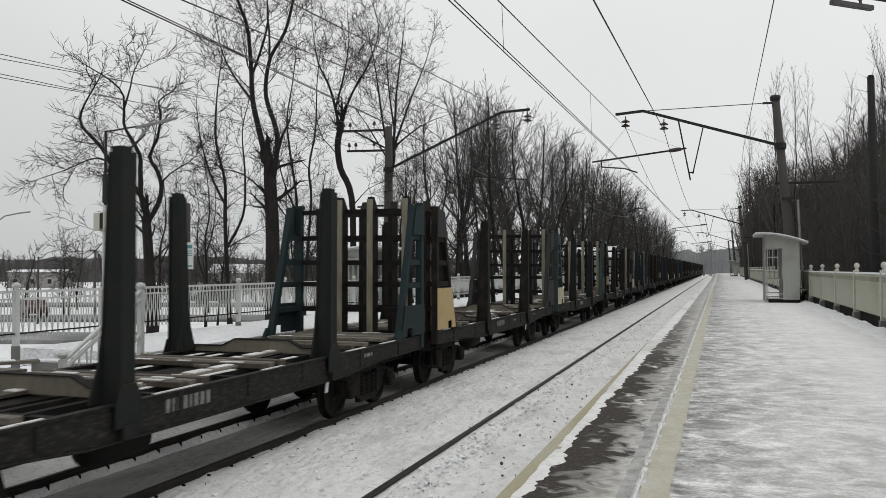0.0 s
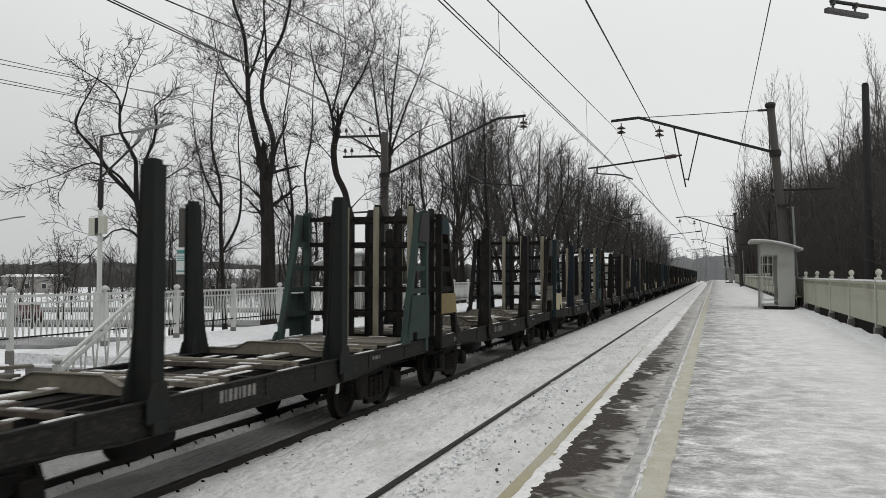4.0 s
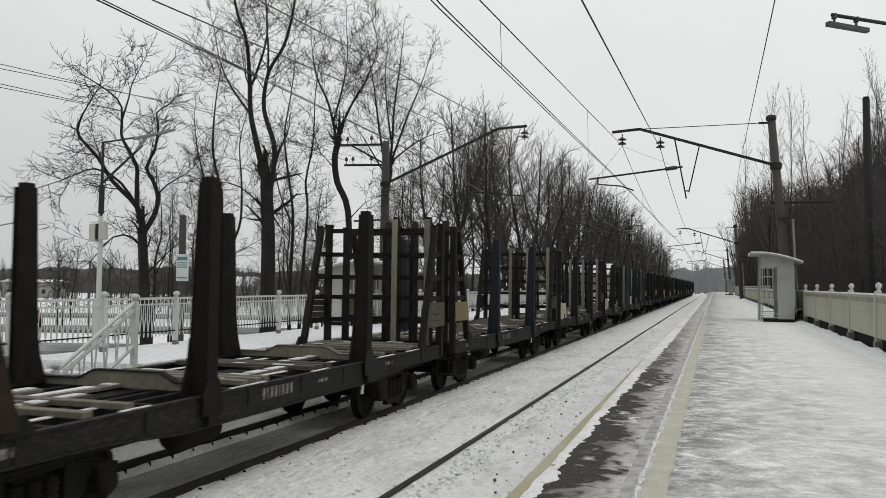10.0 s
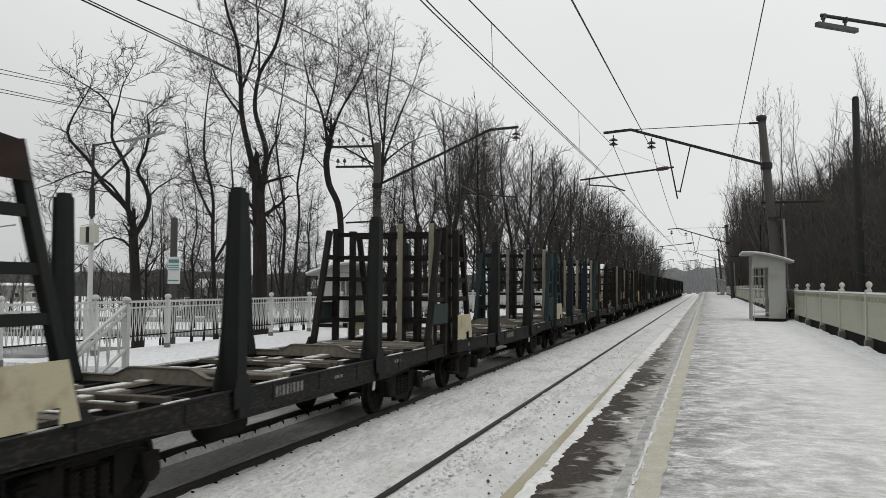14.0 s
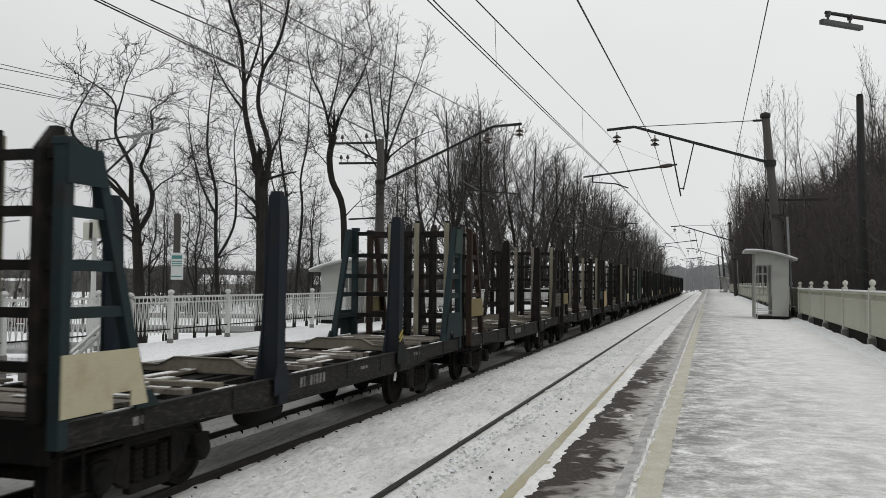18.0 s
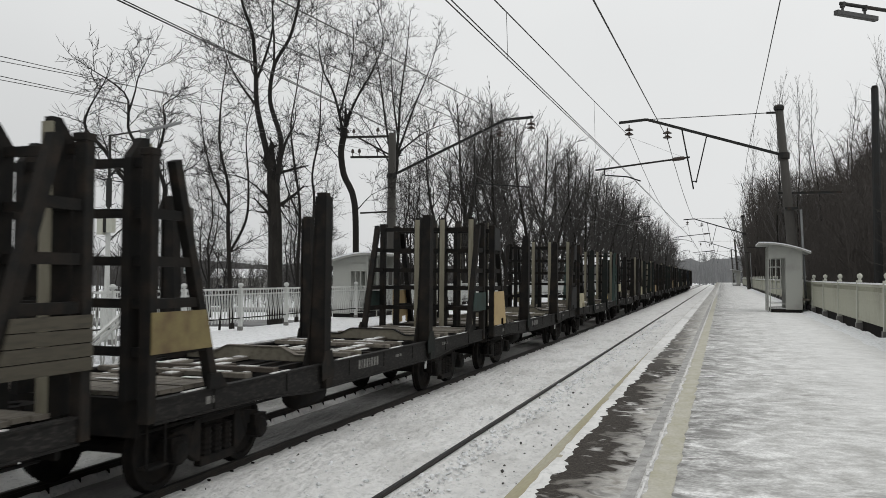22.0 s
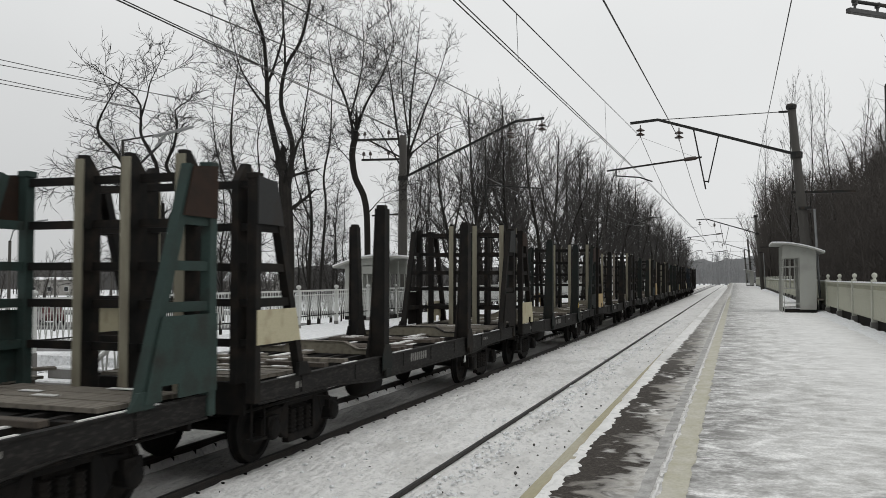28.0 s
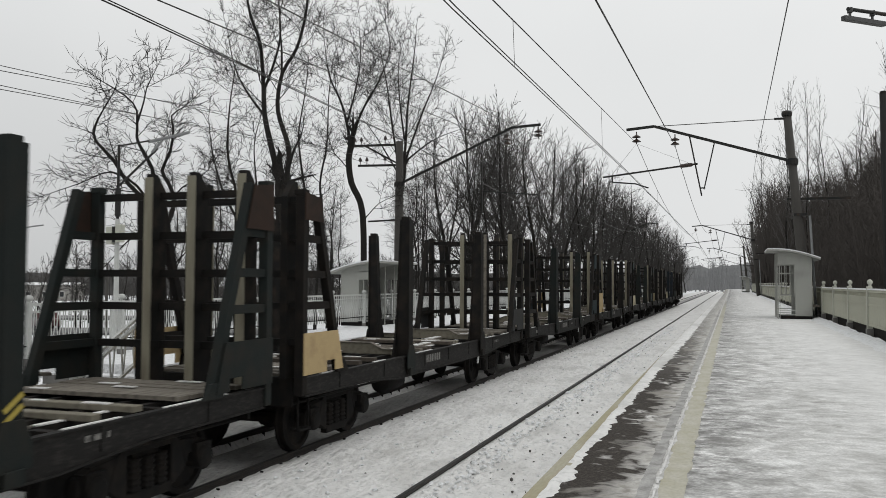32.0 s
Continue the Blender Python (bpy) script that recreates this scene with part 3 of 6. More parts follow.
def wall_panel(b, w):
    box(b, -0.04, 0.04, 0.06, w - 0.06, 0.30, 1.02)
    box(b, -0.06, 0.06, 0.06, w - 0.06, 1.14, 1.20)
    for k in range(24):
        y = 0.12 + (w - 0.24) * k / 23
        box(b, -0.025, 0.025, y - 0.03, y + 0.03, 1.02, 1.14)
    for z in (0.30, 0.80, 0.98):
        box(b, -0.055, 0.055, 0.06, w - 0.06, z, z + 0.05)


def wall_post(b):
    box(b, -0.08, 0.05, -0.052, 0.052, 0.22, 1.29)
    lathe(b, (0, 0, 1.29), (0, 0, 1), [(0, 0.048), (0.02, 0.036), (0.04, 0.034), (0.055, 0.045), (0.08, 0.062), (0.115, 0.068), (0.15, 0.054), (0.18, 0.016)], 14)


def platform_wall():
    step, y = 3.78, 20.0 - 3.78 * 7
    fence = thing("wall_back", "cream concrete platform fence with ball-topped posts", "fence", kind="structure", at=T(WALL, 0, PZ))
    while y < 150:
        part("post", wall_post, PAINT_POST, fence, T(0, y, 0), key="wall_post")
        part("post_foot", lambda b: box(b, -0.1, 0.1, -0.1, 0.1, -0.1, 0.22), CONCRETE, fence, T(0, y, 0), key="wall_post_foot", label="bare grey concrete foot")
        part("panel", lambda b: wall_panel(b, step), PAINT_CREAM, fence, T(0, y, 0), key="wall_panel")
        part("coping", lambda b: box(b, -0.075, 0.075, 0.08, step - 0.08, 1.20, 1.235), SNOW_CLEAN, fence, T(0, y, 0), key="wall_snow", label="thin snow on the fence top")
        # shade in the gap below the panels, put in as a dark strip
        part("plinth", lambda b: box(b, 0.06, 0.2, 0.0, step, -0.2, 0.30), STEEL_BROWN, fence, T(0, y, 0), key="wall_gap_shade", label="dark strip added for the shaded gap under the panels")
        y += step


platform_wall()


def shelter(at, h, label):
    """A small open-fronted shelter: end walls with a barred window, back wall, curved roof with snow."""
    s = thing("platform_shelter", label, "shelter", "platform shelters", at)
    d, w = 2.4, 1.22            # along the platform, across it, eaves
    part("back_wall", lambda b: box(b, w - 0.05, w, 0, d, 0.12, h), PAINT_GREY, s, bevel=0.005)
    for y in (0.0, d - 0.05):
        part("end_wall", lambda b: box(b, 0.62, w - 0.05, 0, 0.05, 0.12, h), PAINT_GREY, s, T(0, y, 0), key=f"shelter_end{h}")
        part("wall_header", lambda b: prism(b, [(0.02, h - 0.22), (w, h - 0.22), (w, h + 0.05), (0.8, h + 0.24), (0.02, h + 0.3)], "y", 0.005, 0.045), PAINT_GREY, s, T(0, y, 0), key=f"shelter_header{h}")
        part("window_frame", lambda b: [box(b, x, x + 0.025, 0.0, 0.05, 0.9 if x > 0.1 else 0, h - 0.2) for x in (0.05, 0.24, 0.42, 0.585)] + [box(b, 0.05, 0.6, 0.005, 0.045, z, z + 0.03) for z in (0.9, 1.75)], PAINT_GREY, s, T(0, y, 0), key=f"shelter_window{h}", label="white barred window")
        part("lower_rail", lambda b: [box(b, 0.05, 0.62, 0.0, 0.04, z, z + 0.03) for z in (0.15, 0.32)], PAINT_WHITE, s, T(0, y, 0), key="shelter_rail")
    for y in (0.02, 0.8, 1.6, d - 0.02):
        part("front_post", lambda b: box(b, -0.012, 0.018, -0.015, 0.015, 0, h + 0.25), PAINT_GREY, s, T(0.0, y, 0), key=f"shelter_post{h}")
    part("bench", lambda b: box(b, 1.05, 1.48, 0.1, d - 0.1, 0.48, 0.53), TIMBER, s)
    part("base", lambda b: box(b, 0.1, w, 0.0, d, 0, 0.12), STEEL_BLACK, s)
    arc = [(-0.38 + (w + 0.66) * k / 10, h + 0.36 - 0.50 * max(0, k / 10 - 0.18) ** 1.7) for k in range(11)]
    roof = part("roof", lambda b: prism(b, arc + [(x, z - 0.05) for x, z in reversed(arc)], "y", -0.35, d + 0.35), PAINT_GREY, s, label="curved sheet roof")
    part("roof_snow", lambda b: prism(b, [(x, z + 0.045) for x, z in arc] + [(x, z + 0.002) for x, z in reversed(arc)], "y", -0.36, d + 0.36), SNOW_CLEAN, roof, label="crust of snow on the roof")
    return s


shelter(T(1.72, 35.3, PZ), 2.32, "small pale grey shelter with curved snowy roof on the platform")
shelter(T(1.72, 152, PZ), 2.32, "distant pale shelter with curved roof on the platform")
shelter(T(FAR_EDGE - 1.9, 25.2, 1.2) @ Matrix.Rotation(math.pi, 4, "Z") @ T(-0.1, -2.4, 0), 1.72, "white barred shelter with curved roof on the far platform")

# ---- far platform ----
FZ = 1.2
far = tagged(part("platform_far", lambda b: box(b, FENCE - 0.5, FAR_EDGE, 11.9, 180, FZ - 0.3, FZ), SNOW_CLEAN), "far platform under clean snow", "platform", kind="structure")
part("platform_base", lambda b: box(b, FENCE - 0.4, FAR_EDGE - 0.3, 12.2, 180, -0.5, FZ - 0.3), CONCRETE, far)
part("edge_face", lambda b: box(b, FAR_EDGE, FAR_EDGE + 0.03, 11.9, 180, FZ - 0.28, FZ - 0.03), CONCRETE, far)


def far_stairs():
    st = tagged(thing("platform_stairs", "snowy concrete steps down from the end of the far platform", "stairs"), kind="structure")
    n = 6
    for k in range(n):
        z1 = FZ - (k + 1) * FZ / (n + 0.5)
        part("step", lambda b: box(b, FENCE + 0.1, FAR_EDGE, 0, 0.36, z1 - 0.16, z1), CONCRETE, st, T(0, 11.54 - 0.34 * k, 0))
        part("step_snow", lambda b: box(b, FENCE + 0.12, FAR_EDGE - 0.02, 0.03, 0.33, z1, z1 + 0.03), SNOW_CLEAN, st, T(0, 11.54 - 0.34 * k, 0))
    for x in (FAR_EDGE + 0.02,):
        part("stringer", lambda b: beam(b, (x, 11.9, FZ - 0.12), (x, 9.6, -0.1), 0.1, 0.3), PAINT_CREAM, st, label="pale slanting stringer")


far_stairs()


def plank_stack():
    """Old boards heaped beside the foot of the steps, the top ones lying askew under patches of snow."""
    rnd = random.Random(31)
    st = thing("plank_stack", "heap of pale weathered planks with patches of snow", "planks", at=T(-9.85, 8.35, 0.16))
    for k in range(4):
        part("bearer", lambda b: box(b, -0.8, 0.8, -0.07, 0.07, -0.5, 1.02), TIMBER_BROWN, st, T(0, -0.8 + 0.52 * k, 0), key="stack_bearer")
    for k in range(7):
        part("plank", lambda b: box(b, -0.10, 0.10, -1.0, 1.0, 1.02, 1.06), TIMBER, st, T(-0.69 + 0.23 * k, 0, 0), key="stack_plank", bevel=0.005)
    for k, (x, y, turn, z) in enumerate(((-0.45, 0.1, -24, 1.062), (0.25, 0.0, 31, 1.062), (0.1, -0.2, -52, 1.106), (-0.25, 0.25, 12, 1.15), (0.45, 0.35, -38, 1.15))):
        p = part("plank", lambda b: box(b, -0.09, 0.09, -0.85, 0.85, 0, 0.042), BUNK if k % 2 else TIMBER, st, T(x, y, z) @ Matrix.Rotation(radians(turn), 4, "Z"), key="stack_top_plank", bevel=0.005)
        tagged(part("snow_patch", lambda b: [box(b, -0.08, 0.06, y0, y0 + l, 0.043, 0.055) for y0, l in ((-0.7, 0.35), (0.05, 0.5))], SNOW_CLEAN, p, key="stack_snow"), kind="stuff")


plank_stack()


def ball_post(b):
    box(b, -0.042, 0.042, -0.042, 0.042, 0, 1.04)
    lathe(b, (0, 0, 1.04), (0, 0, 1), [(0, 0.035), (0.02, 0.03), (0.035, 0.06), (0.07, 0.075), (0.105, 0.06), (0.125, 0.02)], 10)


def lattice(b, w):
    """Top rails and slanting pickets that meet in tall points."""
    n = int(w / 0.14)
    for k in range(n):
        y = 0.08 + (w - 0.16) * k / n
        s = (w - 0.16) / n
        # each pair of bars bows out and meets again at the foot
        for q in (-1, 1):
            beam(b, (0, y + s * 0.5, 0.31), (0, y + s * (0.5 + 0.30 * q), 0.60), 0.013, 0.016, (1, 0, 0))
            beam(b, (0, y + s * (0.5 + 0.30 * q), 0.60), (0, y + s * (0.5 + 0.16 * q), 0.88), 0.013, 0.016, (1, 0, 0))
        box(b, -0.008, 0.008, y + s * 0.5 - 0.008, y + s * 0.5 + 0.008, 0.89, 1.0)
        prism(b, [(y + s * 0.3, 0.30), (y + s * 0.7, 0.30), (y + s * 0.5, 0.20)], "x", -0.01, 0.01)


def far_fence():
    step, y = 2.3, 15.9 - 2.3 * 5
    f = thing("fence_far", "white metal fence of slanting pickets with ball-topped posts", "fence", at=T(FENCE, 0, FZ), kind="structure")
    while y < 120:
        part("post", ball_post, PAINT_WHITE, f, T(0, y, 0), key="ball_post")
        part("post_foot", lambda b: box(b, -0.05, 0.05, -0.05, 0.05, -0.9, 0.10), CONCRETE, f, T(0, y, 0), key="ball_post_foot", label="bare concrete foot of the post")
        for z, h in ((0.985, 0.045), (0.87, 0.03), (0.295, 0.022)):
            part("rail", lambda b: box(b, -0.025, 0.025, 0.05, step - 0.05, z, z + h), PAINT_WHITE if z > 0.5 else STEEL_BROWN, f, T(0, y, 0), key=f"fence_rail{z}")
        tagged(part("picketwork", lambda b: lattice(b, step), PAINT_WHITE, f, T(0, y, 0), key="lattice"), kind="stuff")
        y += step
    # the stair's handrail
    r = thing("stair_railing", "white slanting stair handrail with pickets and ball-topped posts", "railing", at=T(FAR_EDGE - 0.05, 0, 0))
    part("post", ball_post, PAINT_WHITE, r, T(0, 11.8, FZ), key="ball_post")
    part("post", ball_post, PAINT_WHITE, r, T(0, 10.05, FZ - 0.97), key="ball_post")
    part("handrail", lambda b: [beam(b, (0, 11.78, FZ + 1.02 - d), (0, 10.07, FZ + 0.05 - d), 0.06, 0.04) for d in (0, 0.12, 0.72)], PAINT_WHITE, r)
    for k in range(13):
        part("picket", lambda b: beam(b, (0, 11.7 - 0.13 * k, FZ + 0.88 - 0.0735 * k), (0, 11.7 - 0.13 * k - 0.06 * (-1) ** k, FZ + 0.28 - 0.0735 * k), 0.02, 0.02, (1, 0, 0)), PAINT_WHITE, r)


far_fence()

# ---- the timber train ----
HW, STAKES, LEG_Y = 1.42, (-2.44, 2.44), 6.66


def sill(b):
    out = [(-6.60, 1.22), (-6.60, 0.96), (-4.3, 0.94), (-3.0, 0.84), (3.0, 0.84), (4.3, 0.94), (6.60, 0.96), (6.60, 1.22)]
    prism(b, out, "x", -0.05, -0.02)
    for y0, y1, z0, z1 in ((-6.60, -4.3, 0.96, 0.94), (-3.0, 3.0, 0.84, 0.84), (4.3, 6.60, 0.94, 0.96)):
        beam(b, (-0.05, y0, z0), (-0.05, y1, z1), 0.10, 0.022)
    for y0, y1, z0, z1 in ((-4.3, -3.0, 0.94, 0.84), (3.0, 4.3, 0.84, 0.94)):
        beam(b, (-0.05, y0, z0), (-0.05, y1, z1), 0.10, 0.022)
    for y in (-5.4, -3.6, -1.5, 0.0, 1.5, 3.6, 5.4):
        box(b, -0.022, -0.006, y - 0.04, y + 0.04, 0.95, 1.2)


def stake(b):
    """A tapered boxed post: upright outer face, inner face drawn in towards the top, flanges on both sides."""
    prism(b, [(0.0, 0.86), (0.0, 3.86), (-0.15, 3.86), (-0.24, 1.4), (-0.27, 1.22)], "y", -0.08, 0.08)


def stake_gusset(b):
    prism(b, [(-0.21, 0.98), (0.21, 0.98), (0.21, 1.20), (0.12, 1.42), (-0.12, 1.42), (-0.21, 1.20)], "x", 0.03, 0.05)
    box(b, 0.03, 0.07, -0.11, 0.11, 0.86, 1.0)


def stake_foot(b):
    prism(b, [(-0.26, 1.215), (0.26, 1.215), (0.24, 1.28), (0.12, 1.62), (0.085, 1.9), (-0.085, 1.9), (-0.12, 1.62), (-0.24, 1.28)], "x", -0.262, -0.232)


def bunk(b):
    prism(b, [(-1.3, 1.2), (-1.3, 1.30), (-0.75, 1.30), (-0.5, 1.42), (0.5, 1.42), (0.75, 1.30), (1.3, 1.30), (1.3, 1.2)], "y", -0.04, 0.04)


def bunk_cap(b):
    for p, q in (((-1.3, 0, 1.305), (-0.75, 0, 1.305)), ((-0.75, 0, 1.305), (-0.5, 0, 1.425)), ((-0.5, 0, 1.425), (0.5, 0, 1.425)), ((0.5, 0, 1.425), (0.75, 0, 1.305)), ((0.75, 0, 1.305), (1.3, 0, 1.305))):
        beam(b, p, q, 0.13, 0.012)


def end_post(b):
    prism(b, [(-0.12, 1.22), (-0.12, 4.08), (0.0, 4.08), (0.20, 3.84), (0.20, 1.22)], "x", -0.05, 0.05)
    for z in (1.74, 2.26, 2.72, 3.24):
        box(b, -0.065, 0.065, -0.125, 0.02, z - 0.06, z + 0.06)


def leg(b):
    box(b, -0.12, 0.02, -0.07, 0.07, 0.98, 3.92)
    box(b, -0.14, 0.03, -0.085, 0.085, 3.86, 3.94)


def slope_leg(b):
    beam(b, (-0.05, -1.22, 1.22), (-0.05, -0.40, 3.86), 0.13, 0.12, (1, 0, 0))
    prism(b, [(-1.45, 1.22), (-1.05, 1.22), (-1.08, 1.4), (-1.3, 1.4)], "x", -0.02, 0.03)


def side_rung(b, z):
    y = -1.22 + 0.82 * (z - 1.22) / 2.64
    box(b, -0.08, -0.01, y, 0, z - 0.055, z + 0.055)


def low_plate(b, top=1.87):
    def y(z):
        return -1.24 + 0.82 * (z - 1.22) / 2.64
    prism(b, [(y(1.27), 1.27), (-0.95, 1.27), (-0.95, 1.43), (-0.66, 1.43), (-0.66, 1.27), (0.06, 1.27), (0.06, top), (y(top), top)], "x", 0.022, 0.04)


def tall_plate(b):
    low_plate(b, 2.17)


def side_board(b, z0):
    z1 = z0 + 0.125
    y0, y1 = (-1.24 + 0.82 * (z - 1.22) / 2.64 for z in (z0, z1))
    prism(b, [(y0, z0), (0.05, z0), (0.05, z1), (y1, z1)], "x", 0.022, 0.05)


def mid_plate(b):
    def y(z):
        return -1.24 + 0.82 * (z - 1.22) / 2.64
    prism(b, [(y(1.72), 1.72), (0.05, 1.72), (0.05, 2.17), (y(2.17), 2.17)], "x", 0.022, 0.04)


def high_plate(b, z0=3.28):
    def y(z):
        return -1.24 + 0.82 * (z - 1.22) / 2.64
    prism(b, [(y(z0), z0), (0.05, z0), (0.05, 3.9), (y(3.85), 3.85)], "x", 0.022, 0.04)


def side_frame(b):
    """The cast side of a bogie, in outline, with its window for the springs."""
    top = [(-1.25, 0.40), (-1.25, 0.62), (-1.05, 0.70), (-0.6, 0.74), (-0.42, 0.86), (0.42, 0.86), (0.6, 0.74), (1.05, 0.70), (1.25, 0.62), (1.25, 0.40), (1.1, 0.40), (1.05, 0.55), (0.8, 0.55), (0.75, 0.40), (0.5, 0.26), (0.42, 0.26), (0.42, 0.72), (-0.42, 0.72), (-0.42, 0.26), (-0.5, 0.26), (-0.75, 0.40), (-0.8, 0.55), (-1.05, 0.55), (-1.1, 0.40)]
    quads = [(top[0:3] + [(-1.05, 0.55), (-1.1, 0.40)]), [(-1.05, 0.55), (-1.05, 0.70), (-0.6, 0.74), (-0.75, 0.40), (-0.8, 0.55)], [(-0.75, 0.40), (-0.6, 0.74), (-0.42, 0.86), (-0.42, 0.26), (-0.5, 0.26)],
             [(-0.42, 0.72), (-0.42, 0.86), (0.42, 0.86), (0.42, 0.72)], [(-0.42, 0.18), (-0.42, 0.30), (0.42, 0.30), (0.42, 0.18)]]
    for q in quads:
        prism(b, q, "x", -0.07, 0.07)
        if q[0][0] < -0.43 or q[2][0] < -0.3:
            prism(b, [(-y, z) for y, z in reversed(q)], "x", -0.07, 0.07)


def spring(b):
    prof = []
    for k in range(6):
        prof += [(0.30 + 0.065 * k, 0.085), (0.332 + 0.065 * k, 0.105)]
    lathe(b, (0, 0, 0), (0, 0, 1), prof, 8)


def wheel_pair(b):
    for s in (-1, 1):
        lathe(b, (0, 0, 0), (s, 0, 0), [(0.655, 0.10), (0.655, 0.16), (0.70, 0.38), (0.69, 0.40), (0.69, 0.503), (0.72, 0.503), (0.735, 0.478), (0.82, 0.472), (0.825, 0.40), (0.78, 0.38), (0.765, 0.2), (0.81, 0.14), (0.81, 0.10)], 20)
    tube(b, (-1.05, 0, 0), (1.05, 0, 0), 0.08, 0.08, 10)


def axle_box(b):
    lathe(b, (0, 0, 0.475), (1, 0, 0), [(0.94, 0.15), (1.13, 0.15), (1.16, 0.12), (1.17, 0.05)], 12)
    box(b, 0.95, 1.12, -0.15, 0.15, 0.50, 0.66)


def coupler(b):
    box(b, -0.10, 0.10, 6.6, 7.0, 0.94, 1.14)
    prism(b, [(-0.20, 6.98), (-0.05, 6.98), (0.10, 6.98), (0.22, 7.16), (0.19, 7.30), (0.06, 7.24), (-0.02, 7.12), (-0.10, 7.24), (-0.22, 7.30)], "z", 0.90, 1.18)
    tube(b, (-0.30, 6.60, 0.98), (-0.34, 7.0, 0.6), 0.03, 0.03, 6)
    tube(b, (-0.34, 7.0, 0.6), (-0.25, 7.3, 0.62), 0.03, 0.03, 6)


def lettered(*a, **how):
    return tagged(part(*a, **how), kind="stuff")


def letter_bars(b, widths, h):
    y = 0
    for w in widths:
        box(b, 0.0, 0.006, y, y + w, 0, h)
        y += w + 0.05


# stakes, frame, plate of the front and of the rear end, upper plate of the front and of the rear end
SCHEMES = [
    (STEEL_GREEN, STEEL_DARK, None, STEEL_TEAL, None, STEEL_TEAL),
    (STEEL_DARK, STEEL_DARK, PLATE_TAN, STEEL_GREY, STEEL_GREY, STEEL_GREY),
    (STEEL_GREEN, STEEL_DARK, PLATE_CREAM, STEEL_JADE, STEEL_JADE, STEEL_GREY),
    (STEEL_DARK, STEEL_BLACK, PLATE_MUSTARD, PLATE_OLIVE, STEEL_TEAL, STEEL_GREY),
    (STEEL_BLUE, STEEL_DARK, PLATE_CREAM, STEEL_JADE, STEEL_GREY, STEEL_RUST),
    (STEEL_BROWN, STEEL_DARK, STEEL_RUST, PLATE_OLIVE, None, None),
    (STEEL_BLUE, STEEL_DARK, PLATE_MUSTARD, STEEL_GREY, None, None),
    (STEEL_GREEN, STEEL_DARK, PLATE_CREAM, STEEL_JADE, STEEL_RUST, None),
    (STEEL_GREEN, STEEL_DARK, PLATE_CREAM, STEEL_TEAL, None, STEEL_TEAL),
    (STEEL_BLUE, STEEL_DARK, PLATE_CREAM, STEEL_TEAL, STEEL_TEAL, STEEL_JADE),
    (STEEL_BROWN, STEEL_DARK, PLATE_MUSTARD, PLATE_OLIVE, None, None),
    (STEEL_DARK, STEEL_DARK, PLATE_MUSTARD, STEEL_JADE, None, None),
    (STEEL_DARK, STEEL_DARK, PLATE_TAN, STEEL_GREY, STEEL_GREY, STEEL_GREY),
    (STEEL_GREEN, STEEL_DARK, PLATE_CREAM, STEEL_JADE, STEEL_RUST, STEEL_RUST),
    (STEEL_DARK, STEEL_DARK, PLATE_CREAM, STEEL_BROWN, STEEL_GREY, STEEL_GREY),
    (STEEL_GREEN, STEEL_DARK, PLATE_CREAM, STEEL_GREEN, STEEL_RUST, STEEL_RUST),
    (STEEL_DARK, STEEL_DARK, PLATE_TAN, STEEL_GREY, STEEL_RUST, None),
]
# paint of the legs at the front and at the rear end, where it differs from the frame's
LEG_PAINT = {0: (STEEL_DARK, STEEL_TEAL), 1: (STEEL_DARK, STEEL_GREY), 2: (STEEL_JADE, STEEL_JADE), 4: (STEEL_TEAL, STEEL_TEAL), 7: (STEEL_GREEN, STEEL_DARK), 8: (STEEL_DARK, STEEL_TEAL), 9: (STEEL_TEAL, STEEL_TEAL),
             10: (STEEL_RUST, STEEL_DARK), 13: (STEEL_DARK, STEEL_JADE), 15: (STEEL_BROWN, STEEL_GREEN), 16: (STEEL_BROWN, STEEL_DARK)}
WORDS = {STEEL_GREEN: "dark green", STEEL_DARK: "blackened", STEEL_GREY: "grey", STEEL_TEAL: "teal", STEEL_JADE: "faded jade-green", STEEL_BROWN: "rusty brown", STEEL_BLUE: "faded blue",
         PLATE_TAN: "tan", PLATE_MUSTARD: "mottled mustard", PLATE_CREAM: "cream", PLATE_OLIVE: "olive board", STEEL_RUST: "rust-red"}
WHEELS, WAGONS = [], []


def bogie(wagon, y):
    g = part("bogie", lambda b: (box(b, -0.98, 0.98, -0.22, 0.22, 0.52, 0.80), lathe(b, (0, 0, 0.80), (0, 0, 1), [(0, 0.2), (0.1, 0.2)], 12), box(b, -0.7, 0.7, -0.62, -0.52, 0.40, 0.52), box(b, -0.7, 0.7, 0.52, 0.62, 0.40, 0.52)), STEEL_BLACK, wagon, T(0, y, 0), key="bogie_bolster")
    for s in (-1, 1):
        part("side_frame", side_frame, STEEL_BLACK, g, T(s * 0.99, 0, 0) @ Matrix.Diagonal((0.8, 0.9, 1, 1)), key="side_frame", bevel=0.012)
        for y2 in (-0.23, 0.0, 0.23):
            part("spring", spring, STEEL_BLACK, g, T(s * 0.98, y2, 0), key="spring")
        for a in (-0.925, 0.925):
            part("axle_box", axle_box, STEEL_BLACK, g, T(0, a, 0) @ (Matrix.Rotation(math.pi, 4, "Z") if s < 0 else Matrix()), key="axle_box")
    for a in (-0.925, 0.925):
        w = part("wheelset", wheel_pair, STEEL_BLACK, g, T(0, a, 0.475), key="wheelset")
        WHEELS.append((w, a))


